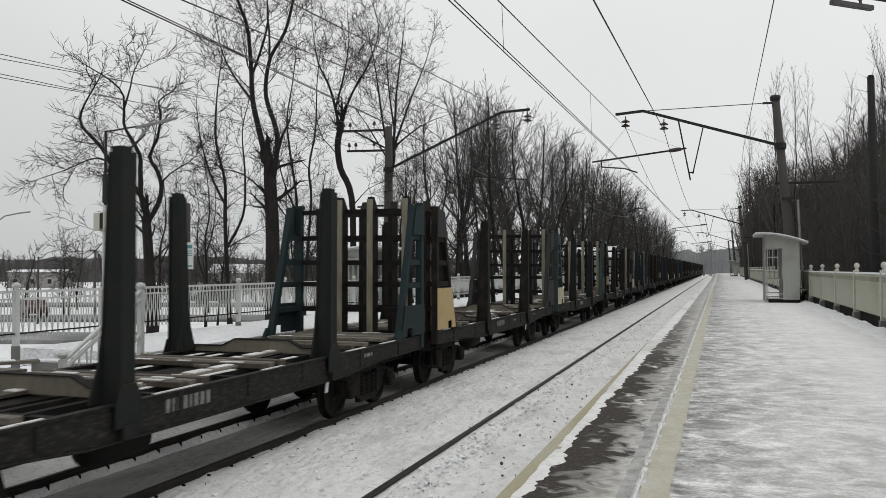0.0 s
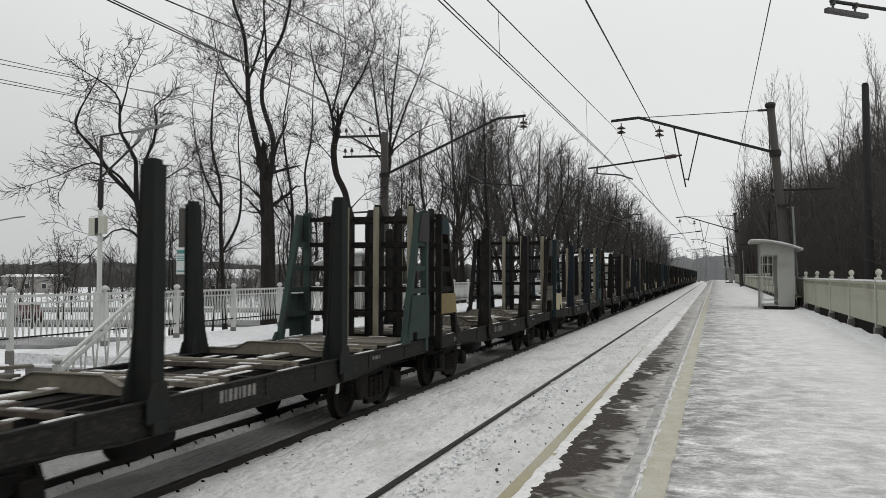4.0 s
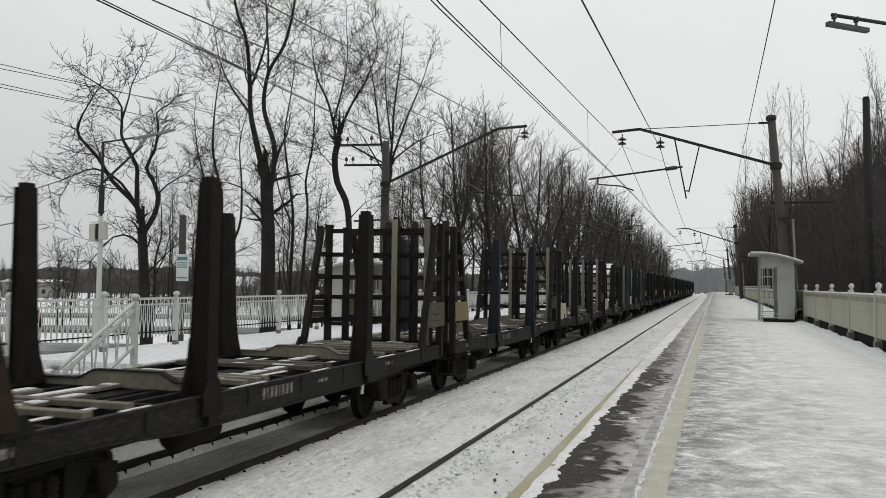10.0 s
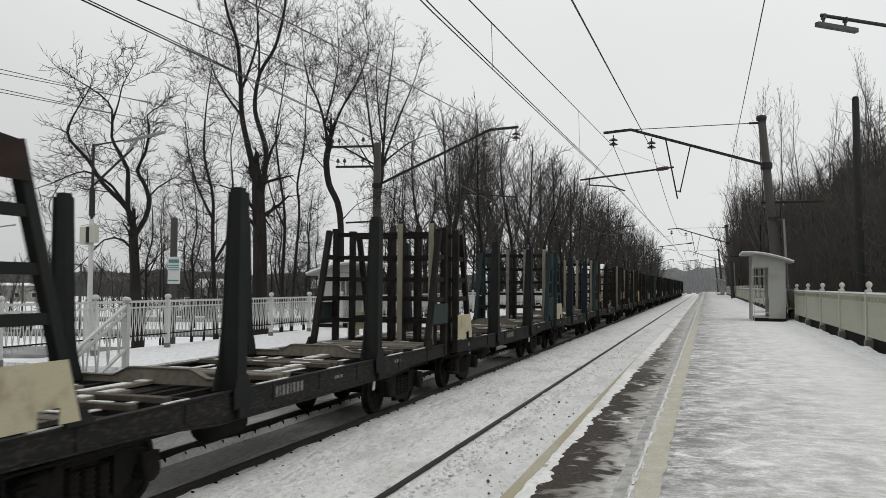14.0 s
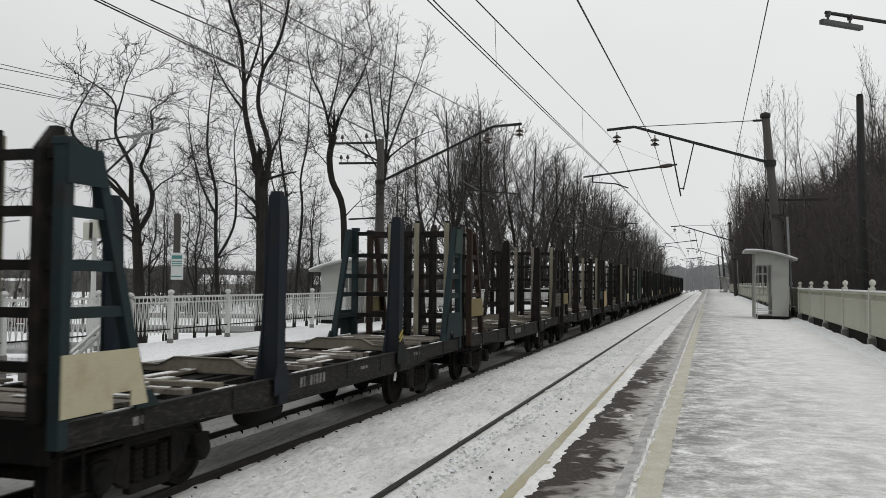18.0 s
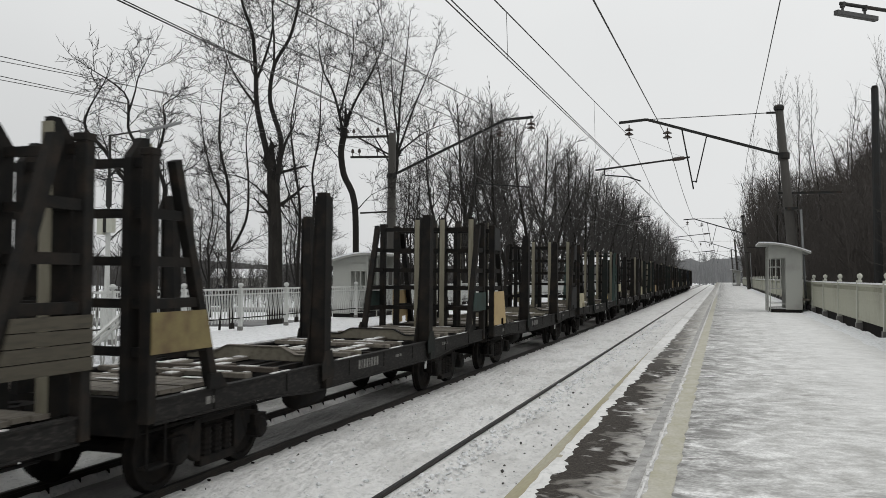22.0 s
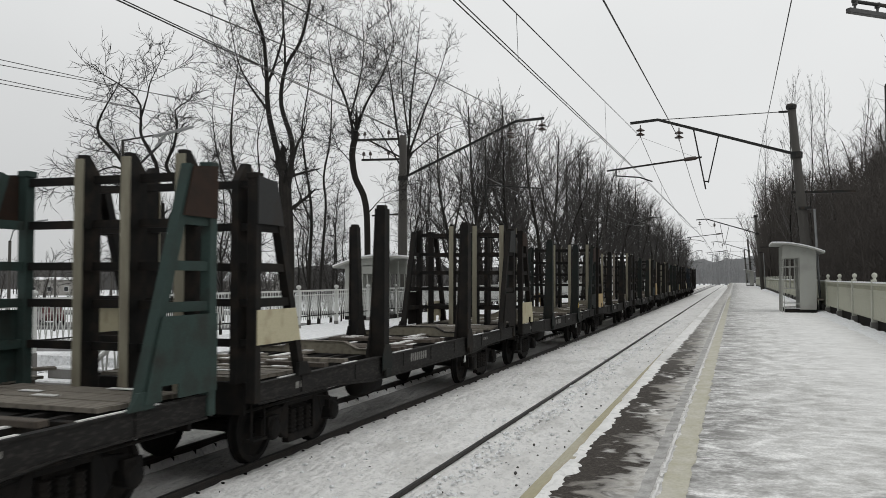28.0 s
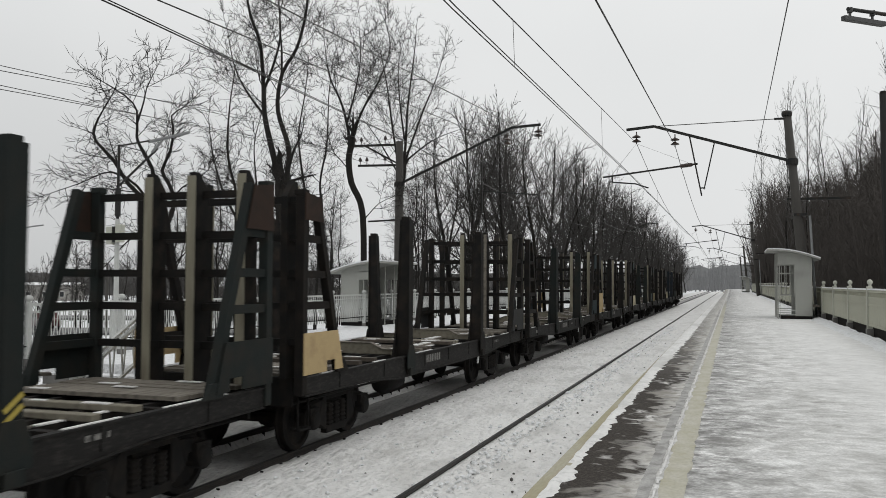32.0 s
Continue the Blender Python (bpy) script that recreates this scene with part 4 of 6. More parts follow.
def wagon(k):
    stakes, frame_m, front, rear, top_front, top_rear = SCHEMES[k % len(SCHEMES)]
    rnd = random.Random(k)
    w = thing("timber_wagon", f"empty timber wagon with {WORDS[stakes]} stakes and lattice end walls", "railway wagon", "wagons of the train")
    for s in (-1, 1):
        turn = Matrix.Rotation(math.pi, 4, "Z") if s < 0 else Matrix()
        side = part("side_sill", sill, SILL, w, turn @ T(HW, 0, 0), key="side_sill")
        part("top_flange", lambda b: box(b, -0.10, 0.0, -6.60, 6.60, 1.20, 1.225), SILL, side, key="top_flange")
        part("end_beam", lambda b: (box(b, -1.2, 1.2, 6.54, 6.60, 0.80, 1.22), box(b, -1.2, 1.2, 6.48, 6.54, 1.16, 1.22)), STEEL_BLACK, w, turn, key="end_beam")
        part("coupler", coupler, STEEL_BLACK, w, turn @ T(0, -0.12, 0), key="coupler", label="dark cast automatic coupler")
        tagged(part("snow_strip", lambda b: [box(b, HW - 0.09, HW - 0.045, y0, y0 + l, 1.225, 1.236) for y0, l in ((-6.0, 0.7), (-4.0, 0.5), (-1.9, 0.9), (0.4, 0.6), (3.1, 0.8), (4.6, 1.2))], SNOW_TRACK, w, turn, key="sill_snow"), kind="stuff")
        for y in STAKES:
            st = part("stake", stake, stakes, w, turn @ T(HW if s > 0 else HW + 0.1, y * s, 0), key="stake", bevel=0.008)
            part("outer_flange", lambda b: beam(b, (0.014, 0, 1.0), (0.014, 0, 3.80), 0.22, 0.026, (1, 0, 0)), stakes, st, key="stake_outer")
            part("inner_flange", lambda b: beam(b, (-0.26, 0, 1.3), (-0.16, 0, 3.80), 0.18, 0.026, (1, 0, 0)), stakes, st, key="stake_inner")
            part("foot_plate", stake_foot, stakes, st, key="stake_foot")
            part("gusset", stake_gusset, stakes if (k + (y > 0)) % 2 else STEEL_GREEN, st, key="gusset", bevel=0.005)
            if k in (9, 13, 15) and y > 0 and s > 0:
                part("hazard_stripe", lambda b: [beam(b, (0.032, -0.10, 1.40 + 0.1 * j), (0.032, 0.10, 1.54 + 0.1 * j), 0.045, 0.008, (1, 0, 0)) for j in range(2)], HAZARD, st, key="hazard", label="yellow hazard stripes")
        # lettering on the sill, as bars
        lettered("lettering", lambda b: letter_bars(b, (0.07, 0.03, 0.075, 0.07, 0.035, 0.075, 0.07, 0.07), 0.15), BAR_WHITE, side, T(-0.02, -1.75 + 0.3 * (k % 3), 1.0), key="number_bars", label="worn white wagon number")
        if k % 2:
            lettered("lettering", lambda b: letter_bars(b, (0.16, 0.10), 0.05), BAR_WHITE, side, T(-0.02, 0.55, 1.05), key="small_bars")
        lettered("lettering", lambda b: letter_bars(b, (0.07, 0.12, 0.05), 0.06), BAR_WHITE, side, T(-0.02, 3.75 - 0.4 * (k % 2), 1.07), key="mid_bars")
        if k % 3 != 1:
            lettered("lettering", lambda b: letter_bars(b, (0.09, 0.06), 0.09), BAR_WHITE, side, T(-0.02, -5.6, 1.04), key="end_bars")
        # end walls; the frames of the front end look along -y
        e = part("end_wall", lambda b: box(b, -HW, HW, LEG_Y - 0.035, LEG_Y + 0.035, 1.69, 1.79), frame_m, w, turn, key="end_rail_low", label="lattice end wall of steel rails and posts")
        for z in (2.26, 2.72, 3.24, 3.79):
            part("cross_rail", lambda b: box(b, -HW, HW, LEG_Y - 0.035, LEG_Y + 0.035, -0.05, 0.05), frame_m, e, T(0, 0, z), key="end_rail")
        for x in (-1.13, -0.36, 0.33):
            part("end_post", end_post, frame_m, e, T(-x * s, LEG_Y - 0.10, 0), key="end_post")
            part("post_facing", lambda b: box(b, -0.062, 0.062, -0.145, -0.118, 1.24, 4.03), POST_FACE if rnd.random() > 0.15 else TIMBER, e, T(-x * s, LEG_Y - 0.10, 0), key="post_facing", label="yellowed timber facing")
        for t in (-1, 1):
            flip = Matrix.Diagonal((t, 1, 1, 1))
            fm = LEG_PAINT.get(k, (frame_m, frame_m))[s > 0]
            at = flip @ T(HW, LEG_Y, 0)
            part("corner_leg", leg, fm, e, at, key="corner_leg", bevel=0.008)
            part("sloping_leg", slope_leg, fm, e, at, key="sloping_leg")
            for z in (1.74, 2.26, 2.72, 3.24):
                part("rung", lambda b: side_rung(b, z), fm, e, at, key=f"rung{z}")
            plate, top = (rear, top_rear) if s > 0 else (front, top_front)
            if plate:
                half = k in (6, 10, 11) or s < 0 and k in (3, 14) or s > 0 and k == 7
                full = plate is PLATE_TAN and k != 16 or s > 0 and k in (1, 2, 8, 12, 13, 14)
                if plate is PLATE_OLIVE:
                    for z in (1.66, 1.795, 1.93, 2.065):
                        p = part("side_board", lambda b: side_board(b, z), plate, e, at, key=f"side_board{z}", label="olive wooden board")
                else:
                    p = part("low_plate", mid_plate if half else tall_plate if full else low_plate, plate, e, at, key="mid_plate" if half else "tall_plate" if full else "low_plate", label=f"{WORDS[plate]} side plate")
                if plate in (PLATE_TAN, PLATE_CREAM) and t * s < 0:
                    lettered("lettering", lambda b: [box(b, 0.041, 0.045, -0.85 + 0.09 * j, -0.79 + 0.09 * j, z, z + 0.04) for j in range(5) for z in (1.64, 1.74)], BAR_DARK, p, key="plate_bars")
            if top:
                short = s < 0 and top is not STEEL_GREY
                part("high_plate", lambda b: high_plate(b, 3.50 if short else 3.28), top, e, at, key=f"high_plate{short}", label=f"{WORDS[top]} upper plate")
        for j in range(6):
            part("floor_board", lambda b: box(b, -1.2, 1.2, 0, 0.21, 1.21, 1.26), TIMBER, w, turn @ T(0, 5.05 + 0.24 * j, rnd.uniform(0, 0.02)), key="floor_board")
        tagged(part("floor_snow", lambda b: [box(b, -1.0 + 0.42 * ((j * 7) % 4), -0.75 + 0.46 * ((j * 7) % 4), 5.08 + 0.24 * j, 5.18 + 0.24 * j, 1.282, 1.290) for j in (0, 2, 3, 5)], SNOW_TRACK, w, turn, key="floor_snow", label="patchy snow on the boards"), kind="stuff")
        # bunks between the stakes and loose bearers
        bk = part("bunk", bunk, BUNK if rnd.random() > 0.3 else TIMBER, w, T(0, STAKES[s > 0] + 0.3, 0), key="bunk", bevel=0.008, label="shaped cross bearer")
        part("bunk_cap", bunk_cap, STEEL_DARK if rnd.random() > 0.6 else TIMBER, bk, key="bunk_cap")
        for y, tilt in ((0.75, rnd.uniform(-2, 2)), (1.0, rnd.uniform(-3, 3)), (1.27, rnd.uniform(-6, 6)), (3.7, rnd.uniform(-3, 3)), (4.35, rnd.uniform(-2, 2))):
            part("bearer", lambda b: box(b, -1.25, 1.2, -0.075, 0.075, 1.205, 1.275), rnd.choice((TIMBER, TIMBER_BROWN, TIMBER_BROWN, BUNK)), w, turn @ T(0, y, 0) @ Matrix.Rotation(radians(tilt), 4, "Z"), key="bearer", bevel=0.008, label="weathered wooden bearer")
            if rnd.random() > 0.4:
                tagged(part("bearer_snow", lambda b: [box(b, x0, x0 + l, -0.06, w0 + 0.02, 1.276, 1.286) for x0, l, w0 in ((-0.95, 0.3, 0.0), (-0.2, 0.2, -0.02), (0.5, 0.35, 0.01))], SNOW_TRACK, w, turn @ T(0, y, 0) @ Matrix.Rotation(radians(tilt), 4, "Z"), key="bearer_snow"), kind="stuff")
        bogie(w, s * 4.78)
    part("centre_sill", lambda b: (box(b, -0.22, 0.22, -6.54, 6.54, 0.72, 1.18), box(b, -0.3, 0.3, -2.5, 2.5, 0.62, 0.72)), STEEL_BLACK, w, key="centre_sill")
    for y in (-4.78, -3.2, -1.6, 0, 1.6, 3.2, 4.78):
        part("cross_member", lambda b: box(b, -1.35, 1.35, -0.06, 0.06, 0.95, 1.19), STEEL_BLACK, w, T(0, y, 0), key="cross_member")
    # bright highlight beside the wheel, added as a small white piece
    part("marker_plate", lambda b: prism(b, [(-0.05, 0.66), (0.03, 0.66), (0.07, 0.83), (-0.01, 0.83)], "x", HW - 0.06, HW - 0.04), SIGN_WHITE, w, T(0, STAKES[1] - 0.1, 0), key="marker_plate", label="small slanted white piece added for a highlight under the sill")
    for x in (-0.85, -0.5, 0.5, 0.85):
        part("stringer", lambda b: box(b, -0.05, 0.05, -6.5, 6.5, 1.08, 1.20), STEEL_BLACK, w, T(x, 0, 0), key="stringer")
        if x != 0.5:
            tagged(part("stringer_snow", lambda b: [box(b, -0.045, 0.04, y, y + l, 1.201, 1.214) for y, l in ((-4.7, 1.3), (-1.5, 0.7), (-0.4, 0.9), (1.7, 0.6), (3.3, 1.3))], SNOW_TRACK, w, T(x, 0, 0), key="stringer_snow"), kind="stuff")
    for x, y0, y1 in ((-0.2, -3.9, -0.4), (0.25, 0.6, 3.4), (0.7, -1.6, 1.2), (-0.75, -4.6, -2.9), (0.15, -4.7, -3.1)):
        pl = part("plank", lambda b: box(b, x - 0.11, x + 0.11, y0, y1, 1.20, 1.245), TIMBER if (k + (x > 0)) % 3 else TIMBER_BROWN, w, key=f"plank{x}", bevel=0.006, label="loose weathered plank")
        tagged(part("plank_snow", lambda b: [box(b, x - 0.09, x + 0.05 + 0.04 * (j % 2), y0 + (y1 - y0) * f, y0 + (y1 - y0) * g, 1.246, 1.259) for j, (f, g) in enumerate(((0.04, 0.38), (0.45, 0.6), (0.66, 0.97)))], SNOW_TRACK, pl, key=f"plank_snow{x}"), kind="stuff")
    part("air_reservoir", lambda b: lathe(b, (0.72, -2.3, 0.64), (0, 1, 0), [(0, 0.06), (0.06, 0.17), (0.1, 0.19), (0.95, 0.19), (0.99, 0.17), (1.05, 0.06)], 16), STEEL_BLACK, w, key="reservoir", smooth=True)
    part("brake_cylinder", lambda b: (lathe(b, (-0.5, 0.8, 0.66), (0, 1, 0), [(0, 0.19), (0.5, 0.19), (0.55, 0.1), (0.9, 0.05)], 14), tube(b, (-0.1, -4.2, 0.6), (-0.1, 4.2, 0.6), 0.025, 0.025, 6)), STEEL_BLACK, w, key="brake_cylinder")
    part("brake_pipe", lambda b: tube(b, (1.05, -6.5, 0.80), (1.05, 6.5, 0.80), 0.02, 0.02, 6), STEEL_BLACK, w, key="brake_pipe")
    part("step", lambda b: (box(b, 1.1, 1.25, -6.45, -6.1, 0.42, 0.45), box(b, 1.2, 1.22, -6.45, -6.42, 0.42, 0.98), box(b, 1.2, 1.22, -6.13, -6.1, 0.42, 0.98)), STEEL_BLACK, w, key="foot_step")
    WAGONS.append(w)
    return w


FIRST = 9.735         # centre of the first wagon at the start
for k in range(23):
    wagon(k).matrix_basis = T(TRAIN, FIRST + LENGTH * k, 0)


def run(t):
    """How far the train has come towards the camera; it slows a little."""
    return 7.029 * t - 0.00355 * t * t

# ---- overhead line ----
MAST_Y = (37.5, 103.0, 168.0, 233.0)


def insulator(b, p, n=2):
    x, y, z = p
    tube(b, (x, y, z + 0.25), (x, y, z - 0.30), 0.025, 0.025, 6)
    for k in range(n):
        lathe(b, (x, y, z + 0.12 - 0.19 * k), (0, 0, -1), [(0, 0.03), (0.04, 0.09), (0.10, 0.19), (0.13, 0.18), (0.15, 0.06)], 10)


def mast_right(y):
    m = thing("catenary_mast", "leaning grey concrete mast with a dark cantilever arm", "mast", "overhead line masts", T(0, y, 0))
    base, top = (3.02, 0, 0.6), (2.24, 0, 9.68)
    part("pole", lambda b: tube(b, base, top, 0.23, 0.15, 14), CONCRETE_MAST, m, key="mast_r", smooth=True)
    part("cap", lambda b: (lathe(b, (2.24, 0, 9.55), (0, 0, 1), [(0, 0.2), (0.12, 0.22), (0.2, 0.18), (0.24, 0.05)], 12), box(b, 1.75, 2.24, -0.05, 0.05, 9.42, 9.5)), IRON_DARK, m, key="mast_r_cap")
    arm = part("cantilever", lambda b: (beam(b, (2.45, 0, 7.66), (-3.1, 0, 9.42), 0.09, 0.11), beam(b, (-3.1, 0, 9.42), (-4.28, 0, 9.33), 0.09, 0.11), lathe(b, (2.42, 0, 7.52), (0, 0, 1), [(0, 0.24), (0.25, 0.24)], 10)), IRON_DARK, m, key="cant_r")
    part("hanger", lambda b: (beam(b, (-1.64, 0, 8.98), (-1.15, 0, 6.35), 0.06, 0.06), beam(b, (-0.60, 0, 8.68), (-1.05, 0, 6.62), 0.05, 0.05), beam(b, (-1.22, 0, 6.68), (-1.0, 0, 6.68), 0.05, 0.05)), IRON_DARK, m, key="hanger_r")
    part("stay_wire", lambda b: tube(b, (1.75, 0, 9.46), (-3.0, 0, 9.42), 0.018, 0.018, 5), WIRE, m, key="stay_r")
    part("steady_arm", lambda b: (tube(b, (-1.3, 0, 7.72), (-5.3, 0, 7.28), 0.04, 0.04, 6), tube(b, (-4.9, 0, 7.33), (-4.9, 0, 7.05), 0.035, 0.035, 6), tube(b, (-4.9, 0, 7.05), (-3.9, 0, 6.95), 0.03, 0.03, 6), tube(b, (-3.9, 0, 6.95), (-3.35, 0, 6.75), 0.03, 0.03, 6)), IRON_DARK, m, key="steady_r")
    for x, z in ((-3.85, 8.98), (-2.23, 8.78)):
        part("insulator", lambda b: insulator(b, (x, 0, z)), PORCELAIN, m, key=f"ins_r{x}")
    part("insulator", lambda b: lathe(b, (-1.5, 0, 7.70), (-1, 0, -0.11), [(0, 0.04), (0.05, 0.08), (0.25, 0.09), (0.5, 0.08), (0.55, 0.04)], 8), PORCELAIN, m, key="ins_r_steady")
    part("bracket", lambda b: (box(b, 2.2, 4.6, -0.05, 0.05, 6.05, 6.15), box(b, 2.45, 2.95, -0.26, 0.26, 5.4, 5.5)), IRON_DARK, m, key="bracket_r")
    part("conduit", lambda b: tube(b, (3.25, -0.2, 1.2), (3.05, -0.2, 5.4), 0.05, 0.05, 6), GALV, m, key="conduit_r")
    return m


def mast_left(y):
    m = thing("catenary_mast", "upright grey concrete mast with cross arms and dark cantilever", "mast", "overhead line masts", T(0, y, 0))
    x = -14.95
    part("pole", lambda b: tube(b, (x, 0, -0.4), (x, 0, 9.35), 0.27, 0.17, 14), CONCRETE_MAST, m, key="mast_l", smooth=True)
    part("cantilever", lambda b: (beam(b, (x + 0.1, 0, 7.35), (-9.4, 0, 9.72), 0.09, 0.11), beam(b, (-9.4, 0, 9.72), (-8.1, 0, 9.78), 0.09, 0.11), lathe(b, (x, 0, 7.2), (0, 0, 1), [(0, 0.26), (0.2, 0.26)], 10)), IRON_DARK, m, key="cant_l")
    part("hanger", lambda b: (beam(b, (-10.85, 0, 9.0), (-10.85, 0, 5.9), 0.05, 0.05), beam(b, (-11.9, 0, 8.6), (-11.0, 0, 6.3), 0.045, 0.045)), IRON_DARK, m, key="hanger_l")
    part("steady_arm", lambda b: tube(b, (-10.85, 0, 6.85), (-8.2, 0, 6.6), 0.035, 0.035, 6), IRON_DARK, m, key="steady_l")
    for px, pz in ((-9.65, 9.15), (-8.2, 9.45)):
        part("insulator", lambda b: insulator(b, (px, 0, pz)), PORCELAIN, m, key=f"ins_l{px}")
    for z, w in ((9.25, 2.45), (8.27, 2.15)):
        ca = part("cross_arm", lambda b: beam(b, (x + 0.1, 0, z - 0.05), (x - w, 0, z), 0.09, 0.10), IRON_DARK, m, key=f"arm_l{z}")
        for dx in (w - 0.1, w - 0.45, 0.75):
            part("pin_insulator", lambda b: (tube(b, (x - dx, 0, z), (x - dx, 0, z + 0.3), 0.02, 0.02, 5), lathe(b, (x - dx, 0, z + 0.2), (0, 0, 1), [(0, 0.06), (0.05, 0.09), (0.12, 0.07), (0.2, 0.03)], 8)), PORCELAIN, ca, key=f"pin{z}{dx}")
    part("brace", lambda b: beam(b, (x, -0.02, 8.25), (x - 1.75, -0.02, 9.2), 0.09, 0.08), IRON_DARK, m, key="brace_l")
    part("bracket", lambda b: beam(b, (x, 0, 5.6), (x - 1.6, 0, 5.55), 0.06, 0.08), IRON_DARK, m, key="bracket_l")
    return m


for y in MAST_Y:
    mast_right(y)
    mast_left(y)


def cable(name, points, r, label):
    """A hung wire through its points, as a thin round bar; it sags a little between masts."""
    verts, faces = [], []
    for k, p in enumerate(points):
        for a in range(4):
            verts.append((p[0] + r * math.cos(a * math.pi / 2), p[1], p[2] + r * math.sin(a * math.pi / 2)))
    for k in range(len(points) - 1):
        for a in range(4):
            faces.append((4 * k + a, 4 * k + (a + 1) % 4, 4 * k + 4 + (a + 1) % 4, 4 * k + 4 + a))
    me = bpy.data.meshes.new(name)
    me.from_pydata(verts, [], faces)
    me.materials.append(WIRE)
    return tagged(new(name, me), label, "wire", "overhead wires")


def spans(first, x, z, sag, stagger=0.0):
    """Points of a wire: straight from behind the camera to the first mast, hung from mast to mast beyond."""
    pts = list(first)
    ys = [MAST_Y[0], *MAST_Y[1:], 298]
    for n, (a, b) in enumerate(zip(ys, ys[1:])):
        for k in range(0 if n == 0 else 1, 13):
            u = k / 12
            pts.append((x + stagger * (u if n % 2 == 0 else 1 - u), a + (b - a) * u, z - 4 * sag * u * (1 - u)))
    return pts


def back(p, q, y):
    """The line from p through q's side carried on to y, behind."""
    p, q = Vector(p), Vector(q)
    return tuple(p + (q - p) * ((y - p.y) / (q.y - p.y)))


def straight(a, m):
    return [back(m, a, -14), back(m, a, 4), a]


# contact wires, carrying cables and feeders
cable("contact_wire", spans(straight((-3.93, 12, 6.72), (-4.35, 33, 7.17)), -3.9, 7.1, 0.0, 0.5), 0.014, "contact wire over the near track")
cable("contact_wire", spans(straight((-3.85, 12, 6.72), (-4.28, 33, 7.17)), -3.85, 7.1, 0.0, 0.5), 0.014, "second contact wire over the near track")
cable("carrying_cable", spans(straight((-3.07, 12, 6.54), (-3.85, 37.5, 8.72)), -3.85, 8.72, 1.6), 0.013, "carrying cable over the near track")
cable("feeder_cable", spans(straight((-1.67, 12, 6.40), (-2.23, 37.5, 8.55)), -2.23, 8.55, 1.2), 0.014, "feeder cable hung from the cantilever")
cable("side_wire", spans(straight((0.74, 12, 6.3), (1.01, 33, 7.67)), 1.0, 7.7, 1.5), 0.008, "thin wire beside the track")
cable("carrying_cable", spans(straight((-6.89, 12, 7.07), (-8.2, 37.5, 9.2)), -8.2, 9.2, 1.6), 0.014, "carrying cable over the train's track")
cable("contact_wire", spans(straight((-8.92, 12, 7.27), (-9.65, 37.5, 8.9)), -9.65, 8.9, 1.4), 0.014, "contact wire over the train's track")
cable("feeder_cable", spans(straight((-10.08, 12, 7.38), (-12.18, 24, 8.34)), -14.2, 9.1, 0.8), 0.016, "feeder cable running to the far mast")
cable("feeder_cable", spans(straight((-10.02, 12, 7.40), (-12.12, 24, 8.36)), -14.15, 9.1, 0.8), 0.013, "second feeder cable running to the far mast")
for dz, dx in ((0, -2.35), (0, -0.75), (-0.85, -2.0), (-0.85, -0.75)):
    cable("line_wire", spans(straight((-12.2, 12, 6.32 + 0.4 * dz - 0.05 * dx), (-14.95 + dx, 37.5, 9.3 + dz)), -14.95 + dx, 9.35 + dz, 0.7), 0.007, "power line wire on the cross arms")


def droppers():
    bm = bmesh.new()
    for p, q in (((-3.97, 16, 6.81), (-3.08, 12.3, 6.56)), ((-4.25, 30, 7.11), (-3.44, 24, 7.57)), ((-3.85, 37.5, 8.7), (-4.9, 37.5, 7.4)), ((-3.85, 37.5, 8.7), (-1.5, 37.5, 7.7))):
        tube(bm, p, q, 0.006, 0.006, 4)
    for y in (48.4, 59.3, 70.25, 81.2, 92.1):
        u = (y - 37.5) / 65.5
        tube(bm, (-3.9 + 0.5 * u, y, 7.1), (-3.85, y, 8.72 - 6.4 * u * (1 - u)), 0.006, 0.006, 4)
    me = bpy.data.meshes.new("droppers")
    bm.to_mesh(me)
    bm.free()
    me.materials.append(WIRE)
    tagged(new("dropper_wires", me), "thin dropper wires between cable and contact wire", "wire", kind="stuff")


droppers()


# the lamp that reaches over the platform
def platform_lamp():
    m = thing("platform_lamp", "flat grey street lamp head on a thin arm over the platform", "street lamp", at=T(0, 0, 0))
    part("pole", lambda b: tube(b, (3.1, 9.3, PZ), (3.1, 9.3, 5.1), 0.07, 0.05, 10), GALV, m)
    part("arm", lambda b: tube(b, (3.1, 9.3, 4.86), (0.94, 7.70, 4.90), 0.018, 0.016, 8), IRON_DARK, m)
    part("head", lambda b: (beam(b, (0.90, 7.66, 4.815), (1.25, 7.94, 4.81), 0.05, 0.04), tube(b, (0.96, 7.72, 4.83), (0.96, 7.72, 4.90), 0.012, 0.012, 8), tube(b, (1.15, 7.87, 4.83), (1.15, 7.87, 4.90), 0.012, 0.012, 8), box(b, 0.94, 0.98, 7.70, 7.74, 4.87, 4.915), box(b, 1.13, 1.17, 7.85, 7.89, 4.87, 4.915)), PAINT_DULL, m, bevel=0.004)
    p = thing("wooden_pole", "bare dark pole behind the platform wall", "pole", at=T(5.0, 32.2, 0))
    part("shaft", lambda b: tube(b, (0.12, 0, -0.3), (0, 0, 9.15), 0.17, 0.12, 10), STEEL_GREY, p)
    part("cap", lambda b: tube(b, (0, 0, 9.15), (0, 0, 9.25), 0.125, 0.09, 10), STEEL_DARK, p)


platform_lamp()


